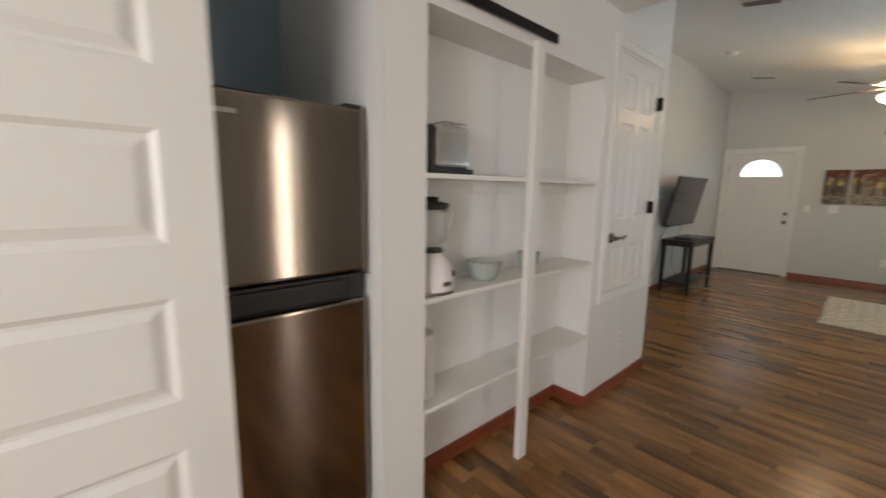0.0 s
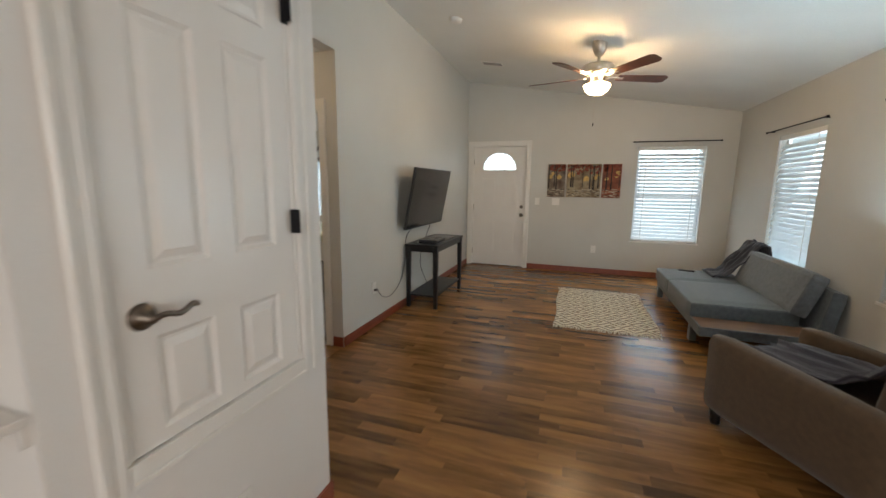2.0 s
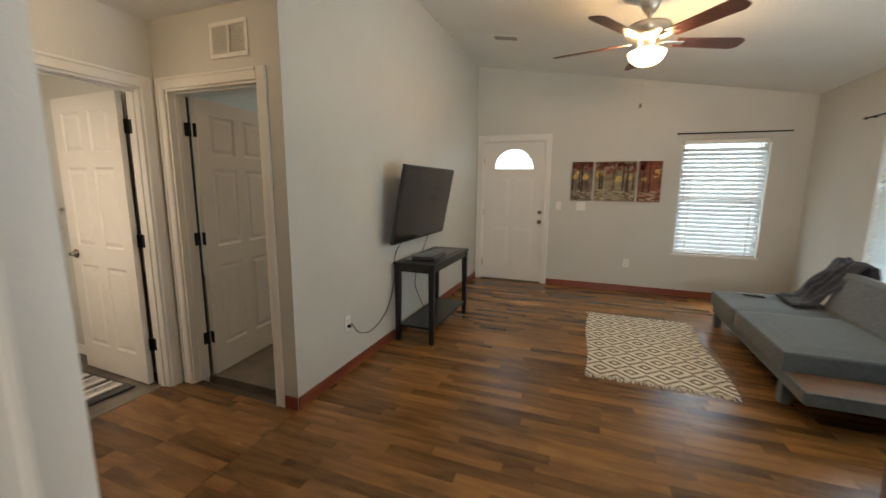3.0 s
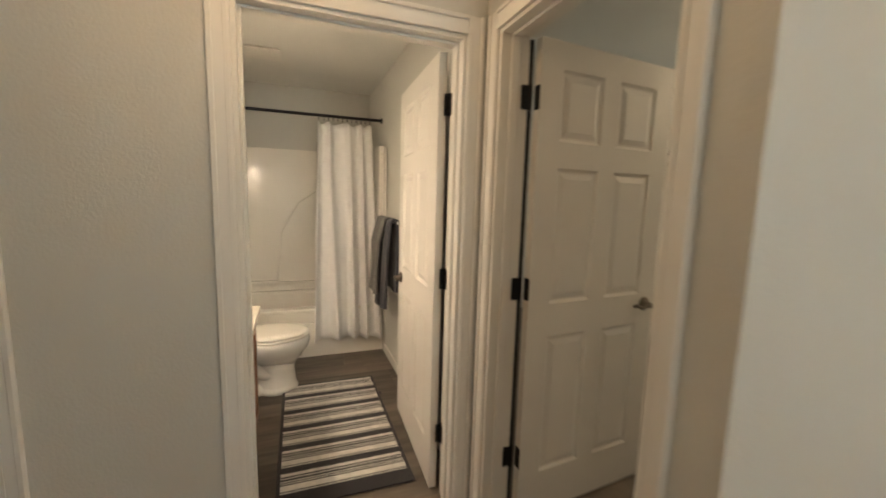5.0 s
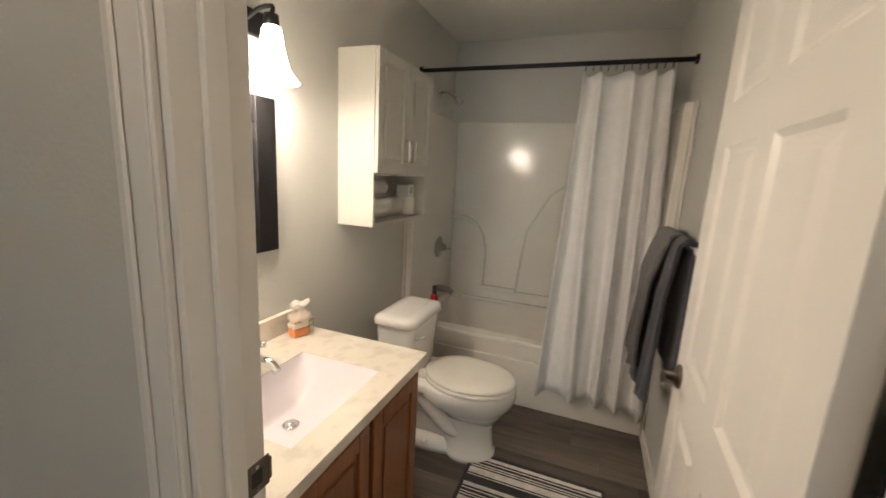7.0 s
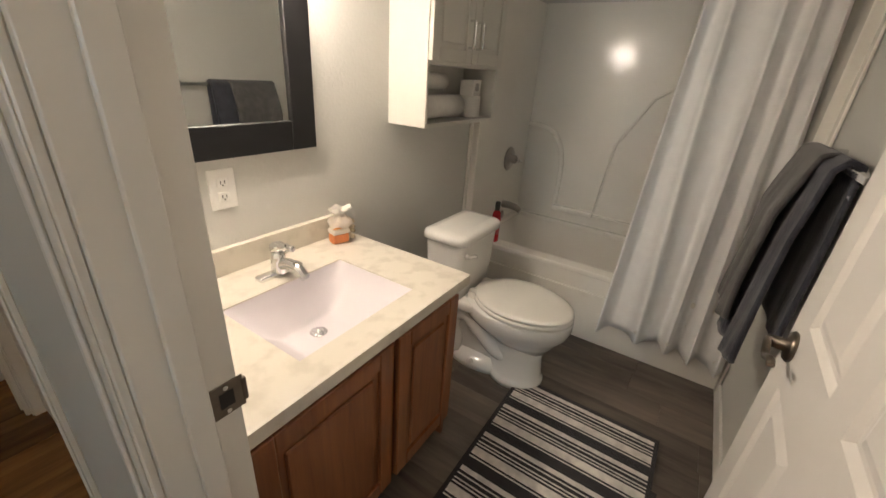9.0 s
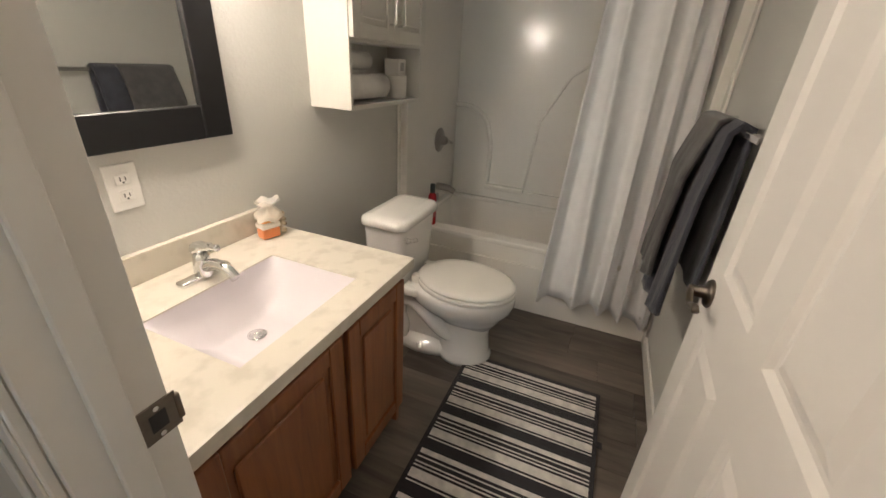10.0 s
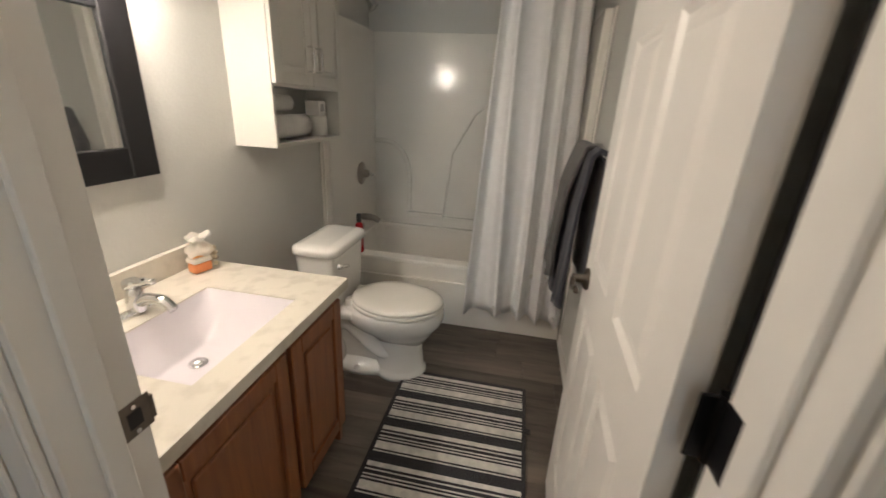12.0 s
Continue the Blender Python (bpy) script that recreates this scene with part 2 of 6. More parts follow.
def wall(name, axis, near, far, a0, a1, z0, z1, m, holes=(), label="", kind="structure"):
    """A wall slab with openings. axis 'x': it stands between x=near and x=far and runs along y from a0 to a1."""
    A = sorted({a0, a1, *[h[0] for h in holes], *[h[1] for h in holes]})
    Z = sorted({z0, z1, *[h[2] for h in holes], *[h[3] for h in holes]})
    A, Z = [a for a in A if a0 <= a <= a1], [z for z in Z if z0 <= z <= z1]
    solid = lambda i, k: 0 <= i < len(A) - 1 and 0 <= k < len(Z) - 1 and not any(
        h[0] < (A[i] + A[i + 1]) / 2 < h[1] and h[2] < (Z[k] + Z[k + 1]) / 2 < h[3] for h in holes)
    bm, cache = bmesh.new(), {}

    def V(d, a, z):
        if (d, a, z) not in cache:
            cache[d, a, z] = bm.verts.new((d, a, z) if axis == 'x' else (a, d, z))
        return cache[d, a, z]

    for i in range(len(A) - 1):
        for k in range(len(Z) - 1):
            if not solid(i, k):
                continue
            p, q, r, s = A[i], A[i + 1], Z[k], Z[k + 1]
            for d in (near, far):
                bm.faces.new((V(d, p, r), V(d, q, r), V(d, q, s), V(d, p, s)))
            for di, dk, e in ((-1, 0, (p, r, p, s)), (1, 0, (q, r, q, s)), (0, -1, (p, r, q, r)), (0, 1, (p, s, q, s))):
                if not solid(i + di, k + dk):
                    bm.faces.new((V(near, e[0], e[1]), V(near, e[2], e[3]), V(far, e[2], e[3]), V(far, e[0], e[1])))
    return tagged(link_bm(name, bm, m), label, "wall", kind=kind)


def ceil_z(x):
    return 2.975 - 0.164 * x


# ---- large structure ----
floor = tagged(link_bm("floor", box(-0.87, 3.22, -2.7, 8.75, -0.12, -0.006), M_FLOOR_B), "brown laminate strip floor of the living room", "floor", kind="structure")
floor_hall = tagged(link_bm("floor_hall", box(-1.96, -0.872, 1.9, 4.72, -0.12, -0.006), M_FLOOR_B), "brown laminate floor of the small hall", "floor", kind="structure")
floor_bath = tagged(link_bm("floor_bath", box(-4.75, -1.962, 3.02, 4.80, -0.12, -0.006), M_FLOOR_B), "grey vinyl plank bathroom floor", "floor", kind="structure")
floor_bed = tagged(link_bm("floor_bed", box(-4.75, -0.99, 4.80, 8.75, -0.12, 0.0), mat("bedroom_vinyl", (0.16, 0.13, 0.105), 0.45, 0, 0.3, 6, 0.1, 60)),
                   "grey-brown vinyl bedroom floor", "floor", kind="structure")

wall("wall_front", 'y', 8.63, 8.75, -0.87, 3.22, -0.1, 3.4, M_WALL, [(-0.772, 0.142, -0.1, 2.065), (1.81, 2.72, 0.565, 2.005)], "pale grey painted front wall")
wall("wall_east", 'x', 3.10, 3.22, -2.58, 8.63, -0.1, 3.4, M_WALL, [(6.51, 7.42, 0.60, 1.99), (4.59, 5.50, 0.60, 1.99), (1.57, 1.83, 0.08, 2.10)], "pale grey painted window wall")
# the opening is assumed, it only lets the added fill lamp in
wall("wall_south", 'y', -2.70, -2.58, -0.92, 3.22, -0.1, 3.4, M_WALL, [(1.2, 2.8, 0.8, 2.2)], "plain wall closing the kitchen")
wall("wall_west_kitchen", 'x', -0.92, -0.80, -2.58, 0.79, -0.1, 3.4, M_BLUE_WALL, (), "muted blue wall behind the refrigerator")
wall("wall_tv", 'x', -0.99, -0.87, 4.66, 8.75, -0.1, 3.4, M_WALL, (), "pale grey wall with the television")
wall("wall_hall_header", 'x', -0.99, -0.87, 2.0, 4.66, 2.42, 3.4, M_WALL, (), "wall above the hall opening")
wall("wall_closet_end", 'y', 3.08, 3.20, -0.99, -0.12, -0.1, 3.4, M_WALL, (), "end wall of the closet block")
wall("wall_closet_back", 'x', -0.99, -0.87, 0.79, 3.08, -0.1, 3.4, M_WALL, (), "back wall of the closet block")
wall("wall_hall_rear", 'x', -2.02, -1.90, 1.9, 4.66, -0.1, 2.5, M_WALL, [(3.765, 4.572, -0.1, 2.0), (2.33, 3.10, -0.1, 2.0)], "hall wall with the bathroom door")
wall("wall_bedroom", 'y', 4.66, 4.78, -1.90, -0.99, -0.1, 2.5, M_WALL, [(-1.80, -1.025, -0.1, 2.0)], "hall wall with the bedroom door")
wall("wall_bath_right", 'y', 4.675, 4.78, -4.75, -2.02, -0.1, 2.5, M_WALL, (), "bathroom wall with the towel bar")
wall("wall_hall_end", 'y', 1.9, 2.0, -1.90, -0.99, -0.1, 2.5, M_WALL, (), "end wall of the hall")
wall("wall_bath_left", 'y', 3.02, 3.14, -4.75, -2.02, -0.1, 2.5, M_WALL, (), "bathroom wall behind the vanity")
wall("wall_bath_end", 'x', -4.75, -4.65, 3.14, 4.675, -0.1, 2.5, M_WALL, (), "bathroom wall behind the tub")
wall("wall_bed_far", 'y', 8.75, 8.87, -4.75, -0.99, -0.1, 2.6, M_WALL, [(-4.55, -3.35, 0.75, 1.95)], "bedroom wall with the window")
wall("wall_bed_west", 'x', -4.87, -4.75, 4.78, 8.75, -0.1, 2.6, M_WALL, (), "bedroom side wall")
tagged(link_bm("ceiling_hall", box(-1.96, -0.99, 1.95, 4.72, 2.42, 2.5), M_CEIL), "cream painted hall ceiling", "ceiling", kind="structure")
tagged(link_bm("ceiling_bath", box(-4.7, -1.962, 3.08, 4.72, 2.415, 2.49), M_CEIL), "white painted bathroom ceiling", "ceiling", kind="structure")
tagged(link_bm("ceiling_bed", box(-4.8, -0.95, 4.72, 8.8, 2.44, 2.52), M_CEIL), "white painted bedroom ceiling", "ceiling", kind="structure")
bm = bmesh.new()
vs = [bm.verts.new((x, y, ceil_z(x) + h)) for h in (0, 0.1) for x, y in ((-0.95, -2.65), (3.2, -2.65), (3.2, 8.7), (-0.95, 8.7))]
for f in ((0, 1, 2, 3), (4, 5, 6, 7), (0, 1, 5, 4), (1, 2, 6, 5), (2, 3, 7, 6), (3, 0, 4, 7)):
    bm.faces.new([vs[i] for i in f])
tagged(link_bm("ceiling", bm, M_CEIL), "white sloped living room ceiling", "ceiling", kind="structure")

# the closet and pantry front: one wall with the recess and the fridge alcove cut out
wall("wall_pantry", 'x', -0.12, 0.0, 0.79, 3.20, -0.1, 3.4, M_WHITE_WALL, [(0.97, 2.28, -0.1, 2.005), (2.425, 3.06, 0.735, 2.205)], "white wall with pantry recess and raised closet door")
wall("wall_pantry_back", 'x', -0.335, -0.215, 0.79, 2.40, -0.1, 2.5, M_WHITE_WALL, (), "white back of the pantry recess")
wall("wall_pantry_side", 'y', 2.28, 2.40, -0.215, -0.12, -0.1, 2.5, M_WHITE_WALL, (), "white side of the pantry recess")
wall("wall_pantry_pillar", 'y', 0.79, 0.97, -0.80, -0.12, -0.1, 3.4, M_WHITE_WALL, (), "white pier between refrigerator and pantry")
tagged(link_bm("wall_pantry_soffit", box(-0.215, -0.12, 0.97, 2.28, 2.005, 2.1), M_WHITE_WALL), "white underside of the pantry opening", "wall", kind="structure")
wall("wall_kitchen_front", 'x', -0.12, 0.0, -2.58, -0.10, -0.1, 3.4, M_WHITE_WALL, (), "white kitchen wall")
wall("wall_fridge_side", 'y', -0.10, -0.02, -0.80, -0.0, -0.1, 3.4, M_BLUE_WALL, (), "muted blue side of the refrigerator alcove")

tagged(link_bm("ceiling_kitchen", box(0.0, 3.10, -2.58, 2.43, 2.385, 3.05), M_CEIL), "flat lower kitchen ceiling", "ceiling", kind="structure")


# ---- baseboards, casings, doors ----
def baseboard(x0, x1, y0, y1, h=0.085):
    bm = box(x0, x1, y0, y1, 0.0, h, 0.003, 1)
    return tagged(link_bm("baseboard", bm, M_BASE), "cherry-stained wooden baseboard", "baseboard", kind="structure")


for b in ((-0.87, -0.858, 4.66, 8.63), (0.222, 3.10, 8.618, 8.63), (3.088, 3.10, -2.58, 8.618), (0.0, 0.012, 2.28, 3.20), (0.0, 0.012, 0.79, 0.97),
          (-0.215, -0.203, 0.97, 2.28), (-0.203, 0.012, 2.268, 2.28), (-0.87, 0.012, 3.20, 3.212), (-0.858, -0.85, 8.618, 8.63), (-0.968, -0.87, 4.648, 4.66)):
    baseboard(*b)


def casing(axis, face, side, a0, a1, top, w=0.068, bottom=None, name="trim"):
    """Door casing on a wall face: uprights and head with a bead, flat on the wall. side: the way the face looks along its axis."""
    t = thing(name, "white painted door casing", "door casing", kind="structure")
    z0 = 0.0 if bottom is None else bottom

    def bx(p, q, r, s, d0, d1):
        lo, hi = sorted((face + side * d0, face + side * d1))
        return (lo, hi, p, q, r, s) if axis == 'x' else (p, q, lo, hi, r, s)
    runs = [(a0 - w, a0, z0 - (w if bottom is not None else 0), top + w), (a1, a1 + w, z0 - (w if bottom is not None else 0), top + w), (a0, a1, top, top + w)]
    if bottom is not None:
        runs.append((a0, a1, z0 - w, z0))
    for i, (p, q, r, s) in enumerate(runs):
        bm = bmesh.new()
        add_box(bm, *bx(p, q, r, s, 0.0, 0.012), 0.002, 1)
        if i < 2:
            o = (p, p + 0.018) if i == 0 else (q - 0.018, q)
            add_box(bm, *bx(o[0], o[1], r, s, 0.012, 0.019), 0.003, 1)
            o = (q - 0.02, q - 0.006) if i == 0 else (p + 0.006, p + 0.02)
            add_box(bm, *bx(o[0], o[1], r, s - w, 0.012, 0.015), 0.001, 1)
        else:
            o = (s - 0.018, s) if i == 2 else (r, r + 0.018)
            add_box(bm, *bx(p, q, o[0], o[1], 0.012, 0.019), 0.003, 1)
        part("upright" if i < 2 else "head", bm, M_TRIM, t)
    return t


def jamb(axis, d0, d1, a0, a1, top, stop, bottom=0.0):
    """Lining of a door opening with its stop strip."""
    t = thing("trim", "white painted door jamb lining the opening", "door jamb", kind="structure")

    def bx(p, q, r, s, e0, e1):
        return (e0, e1, p, q, r, s) if axis == 'x' else (p, q, e0, e1, r, s)
    for p, q, r, s in ((a0, a0 + 0.015, bottom, top), (a1 - 0.015, a1, bottom, top), (a0 + 0.015, a1 - 0.015, top - 0.015, top)):
        part("lining", box(*bx(p, q, r, s, d0, d1), 0.001, 1), M_TRIM, t)
    for p, q, r, s in ((a0 + 0.015, a0 + 0.026, bottom, top - 0.015), (a1 - 0.026, a1 - 0.015, bottom, top - 0.015), (a0 + 0.026, a1 - 0.026, top - 0.026, top - 0.015)):
        part("stop", box(*bx(p, q, r, s, stop, stop + 0.035), 0.002, 1), M_TRIM, t)
    return t


casing('x', -1.90, 1, 3.765, 4.572, 2.0)
jamb('x', -2.02, -1.90, 3.765, 4.572, 2.0, -1.975)
casing('y', 4.66, -1, -1.80, -1.04, 2.0)
jamb('y', 4.66, 4.78, -1.80, -1.025, 2.0, 4.70)
casing('x', -1.90, 1, 2.33, 3.10, 2.0)
jamb('x', -2.02, -1.90, 2.33, 3.10, 2.0, -1.94)
casing('x', 0.0, 1, 2.425, 3.06, 2.205, 0.062, 0.735)
jamb('x', -0.12, 0.0, 2.425, 3.06, 2.205, -0.09, 0.735)
casing('y', 8.63, -1, -0.772, 0.142, 2.065, 0.075)
jamb('y', 8.63, 8.75, -0.772, 0.142, 2.065, 8.70)


def leaf(door, w, h, t, panels, m=None):
    """A panelled leaf: core, stiles and rails, and each raised field as a piece. Local: 0..w along x, y about 0, z up."""
    m = m or M_DOOR
    bm = bmesh.new()
    xs = sorted({0, w, *[p[0] for p in panels], *[p[1] for p in panels]})
    zs = sorted({0, h, *[p[2] for p in panels], *[p[3] for p in panels]})
    add_box(bm, 0.004, w - 0.004, -t / 2 + 0.009, t / 2 - 0.009, 0.004, h - 0.004)
    for i in range(len(xs) - 1):
        for k in range(len(zs) - 1):
            cx, cz = (xs[i] + xs[i + 1]) / 2, (zs[k] + zs[k + 1]) / 2
            if not any(p[0] < cx < p[1] and p[2] < cz < p[3] for p in panels):
                add_box(bm, xs[i], xs[i + 1], -t / 2, t / 2, zs[k], zs[k + 1])
    bmesh.ops.remove_doubles(bm, verts=bm.verts, dist=1e-5)
    part("leaf", bm, m, door)
    for x0, x1, z0, z1 in panels:
        bm = bmesh.new()
        for s in (-1, 1):
            ya, yb = s * (t / 2 - 0.0085), s * (t / 2 - 0.001)
            yc = s * (t / 2)
            def ring(g, y):
                return [bm.verts.new(v) for v in ((x0 + g, y, z0 + g), (x1 - g, y, z0 + g), (x1 - g, y, z1 - g), (x0 + g, y, z1 - g))]
            rings = [ring(0.0, yc), ring(0.012, ya), ring(0.020, ya), ring(0.042, yb)]
            for a, b in zip(rings, rings[1:]):
                for i in range(4):
                    bm.faces.new((a[i], a[(i + 1) % 4], b[(i + 1) % 4], b[i]))
            bm.faces.new(rings[-1])
        part("panel", bm, m, door)


def hinge(door, at, z, turn=0.0, h=0.09, m=None):
    """A black butt hinge: two rounded plates and a knuckle, in the door's own coordinates."""
    bm = bmesh.new()
    add_tube(bm, (0, 0, -h / 2), (0, 0, h / 2), 0.007, 12)
    add_box(bm, -0.034, 0.0, -0.0015, 0.0015, -h / 2, h / 2, 0.001, 1)
    add_box(bm, -0.0015, 0.0015, 0.0, 0.034, -h / 2, h / 2, 0.001, 1)
    bmesh.ops.transform(bm, matrix=pose(at[0], at[1], z, 0, 0, turn), verts=bm.verts)
    return part("hinge", bm, m or M_BLACK, door, "black butt hinge")


def hinge_set(door, pin, on_jamb, on_edge, edge, both=True):
    """Three black hinges and a black strip for the shade down the hinge gap of an open door, given in the room's
    coordinates.
    """
    back = door.matrix_world.inverted()
    for z in (1.768, 1.028, 0.30):
        bm = bmesh.new()
        add_tube(bm, (*pin, z - 0.047), (*pin, z + 0.047), 0.008, 12)
        for d, o in ((on_jamb, pin), (on_edge, edge))[:2 if both else 1]:
            n = (-d[1] * 0.002, d[0] * 0.002)
            p = (o[0] + d[0] * 0.004 - (d[0] * 0.018 if o == edge else 0), o[1] + d[1] * 0.004 - (d[1] * 0.018 if o == edge else 0))
            q = (p[0] + d[0] * 0.034, p[1] + d[1] * 0.034)
            xs, ys = sorted((p[0], q[0])), sorted((p[1], q[1]))
            add_box(bm, xs[0] - abs(n[0]), xs[1] + abs(n[0]), ys[0] - abs(n[1]), ys[1] + abs(n[1]), z - 0.045, z + 0.045, 0.0018, 1)
        if not both:
            add_box(bm, pin[0] - 0.002, pin[0] + 0.002, pin[1] - 0.026, pin[1] + 0.012, z - 0.045, z + 0.045, 0.0018, 1)
            add_box(bm, pin[0] + 0.03, pin[0] + 0.062, pin[1] - 0.002, pin[1] + 0.002, z - 0.045, z + 0.045, 0.0018, 1)
        bmesh.ops.transform(bm, matrix=back, verts=bm.verts)
        part("hinge", bm, M_BLACK, door, "black butt hinge")
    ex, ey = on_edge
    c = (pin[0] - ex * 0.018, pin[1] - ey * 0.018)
    # black filler strip: the gap's shade as a solid dark piece
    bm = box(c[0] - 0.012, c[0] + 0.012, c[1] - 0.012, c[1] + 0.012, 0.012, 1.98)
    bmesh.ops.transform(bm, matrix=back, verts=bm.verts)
    part("gap_shade", bm, M_DARKPL, door, "dark strip standing in for hinge gap shade")


def lever(door, x, z, y, s, way, m=None):
    """A rose with a curved lever; s: the side of the leaf, way: along x."""
    m = m or M_PEWTER
    h = part("door_handle", lathe([(0.0, 0.0), (0.032, 0.0), (0.034, 0.004), (0.028, 0.011), (0.014, 0.014), (0.012, 0.045), (0.0, 0.046)], (0, 0, 0), 24, pose(x, y, z, -90 * s, 0, 0)), m, door, "aged pewter lever handle", True)
    pts = curve_points([(x, y + s * 0.042, z), (x + way * 0.03, y + s * 0.046, z + 0.004), (x + way * 0.065, y + s * 0.047, z - 0.004), (x + way * 0.10, y + s * 0.045, z + 0.010), (x + way * 0.115, y + s * 0.044, z + 0.006)], 5)
    part("lever", sweep(pts, 0.0075, 10), m, h, "", True)


def six(w, h, top=0.10, lock=0.93, s=0.105):
    c = w / 2
    cols = ((s, c - 0.045), (c + 0.045, w - s))
    rows = ((0.20, lock - 0.12), (lock + 0.02, h - 0.47), (h - 0.37, h - top))
    return [(a, b, r, q) for a, b in cols for r, q in rows]


bath_door = thing("door_bathroom", "open white six-panel bathroom door with black hinges", "door", (-2.050, 4.532, 0.012), 177.6, kind="structure")
leaf(bath_door, 0.755, 1.97, 0.035, six(0.755, 1.97))
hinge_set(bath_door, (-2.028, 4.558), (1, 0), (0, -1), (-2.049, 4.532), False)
lever(bath_door, 0.685, 0.885, 0.0175, 1, -1)

bed_door = thing("door_bedroom", "open white six-panel bedroom door with black hinges", "door", (-1.764, 4.808, 0.012), 95, kind="structure")
leaf(bed_door, 0.745, 1.97, 0.035, six(0.745, 1.97))
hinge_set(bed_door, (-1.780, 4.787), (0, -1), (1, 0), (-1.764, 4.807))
lever(bed_door, 0.68, 0.90, -0.0175, -1, -1)

hall_door = thing("door_hall", "closed white panelled hall door", "door", (-1.955, 3.083, 0.012), -90, kind="structure")
leaf(hall_door, 0.735, 1.97, 0.035, six(0.735, 1.97))
for z in (1.755, 1.015, 0.29):
    hinge(hall_door, (0.0, 0.02), z, 0)

closet = thing("door_closet", "white six-panel closet door set high in the wall", "door", (-0.021, 2.443, 0.738), 90, kind="structure")
leaf(closet, 0.60, 1.450, 0.035, [(a, b, r, q) for a, b in ((0.085, 0.255), (0.345, 0.515)) for r, q in ((0.035, 0.285), (0.455, 1.06), (1.145, 1.355))])
for z in (1.235, 0.53):
    hinge(closet, (0.594, -0.024), z, 180, 0.085)
lever(closet, 0.055, 0.345, -0.0175, -1, 1)

front = thing("door_front", "white panelled front door with a half-round fanlight", "door", (-0.757, 8.685, 0.0), 0, kind="structure")
bm = bmesh.new()
W, Hd, CX, CZ, R = 0.884, 2.045, 0.442, 1.665, 0.29
# slab with a half-round opening: a fan of quads above, rectangles beside
def slab_face(y):
    arc = [bm.verts.new((CX + R * math.cos(math.pi * i / 16), y, CZ + R * math.sin(math.pi * i / 16))) for i in range(17)]
    out = []
    for i in range(17):
        a = math.pi * i / 16
        k = min((W / 2) / max(abs(math.cos(a)), 1e-6), (Hd - CZ) / max(math.sin(a), 1e-6))
        out.append(bm.verts.new((CX + k * math.cos(a), y, CZ + k * math.sin(a))))
    for i in range(16):
        bm.faces.new((arc[i], arc[i + 1], out[i + 1], out[i]))
    low = [bm.verts.new((0, y, 0)), bm.verts.new((W, y, 0))]
    bm.faces.new((low[0], low[1], out[0], arc[0], arc[16], out[16]))
    tr, tl = bm.verts.new((W, y, Hd)), bm.verts.new((0, y, Hd))
    ir = max(i for i in range(17) if out[i].co.x > W - 1e-4)
    il = min(i for i in range(17) if out[i].co.x < 1e-4)
    bm.faces.new((out[ir], tr, out[ir + 1]))
    bm.faces.new((out[il], tl, out[il - 1]))
    return arc, low, tr, tl, out
f0, f1 = slab_face(-0.022), slab_face(0.022)
for i in range(16):
    bm.faces.new((f0[0][i], f0[0][i + 1], f1[0][i + 1], f1[0][i]))
bm.faces.new((f0[0][0], f0[0][16], f1[0][16], f1[0][0]))
part("leaf", bm, M_DOOR, front)
bm = box(CX - R - 0.01, CX + R + 0.01, 0.0225, 0.0265, CZ - 0.01, CZ + R + 0.01)
fan_glass = part("fanlight_glass", bm, M_GLASS, front, "half-round glass fanlight")
fan_glass.visible_shadow = False
bm = sweep([(CX + 0.085 * math.cos(math.pi * i / 12), -0.006, CZ + 0.085 * math.sin(math.pi * i / 12)) for i in range(13)], 0.006, 6)
for a in (36, 72, 108, 144):
    c, s = math.cos(radians(a)), math.sin(radians(a))
    add_tube(bm, (CX + 0.085 * c, -0.006, CZ + 0.085 * s), (CX + R * c, -0.006, CZ + R * s), 0.006, 6)
part("muntin", bm, M_TRIM, front)
part("fanlight_frame", sweep([(CX + R * math.cos(math.pi * i / 20), -0.024, CZ + R * math.sin(math.pi * i / 20)) for i in range(21)] + [(CX + R, -0.024, CZ), (CX - R, -0.024, CZ)][1:], 0.011, 6), M_TRIM, front)
for x0, x1 in ((0.15, 0.385), (0.50, 0.735)):
    for z0, z1 in ((0.25, 0.80), (0.98, 1.52)):
        bm = bmesh.new()
        add_box(bm, x0, x1, -0.0245, -0.020, z0, z1, 0.003, 1)
        add_box(bm, x0 + 0.02, x1 - 0.02, -0.027, -0.020, z0 + 0.02, z1 - 0.02, 0.005, 1)
        part("panel", bm, M_DOOR, front)
for z, r in ((0.905, 0.028), (1.045, 0.026)):
    part("knob" if z < 1 else "deadbolt", lathe([(0, 0), (0.032, 0), (0.032, 0.006), (0.012, 0.012), (0.012, 0.03), (r, 0.038), (r, 0.055), (0.012, 0.064), (0, 0.065)] if z < 1 else
         [(0, 0), (0.028, 0), (0.028, 0.012), (0.022, 0.016), (0, 0.017)], (0, 0, 0), 20, pose(0.842, -0.022, z, 90, 0, 0)), M_PEWTER, front, "", True)
for z in (0.25, 1.02, 1.80):
    part("hinge", box(-0.012, 0.004, -0.03, -0.018, z - 0.05, z + 0.05, 0.003, 1), M_PEWTER, front, "dull metal hinge")
tagged(link_bm("door_sill", box(-0.772, 0.142, 8.622, 8.75, 0.0, 0.014, 0.004, 1), M_PEWTER), "dark metal front door threshold", "threshold", kind="structure")

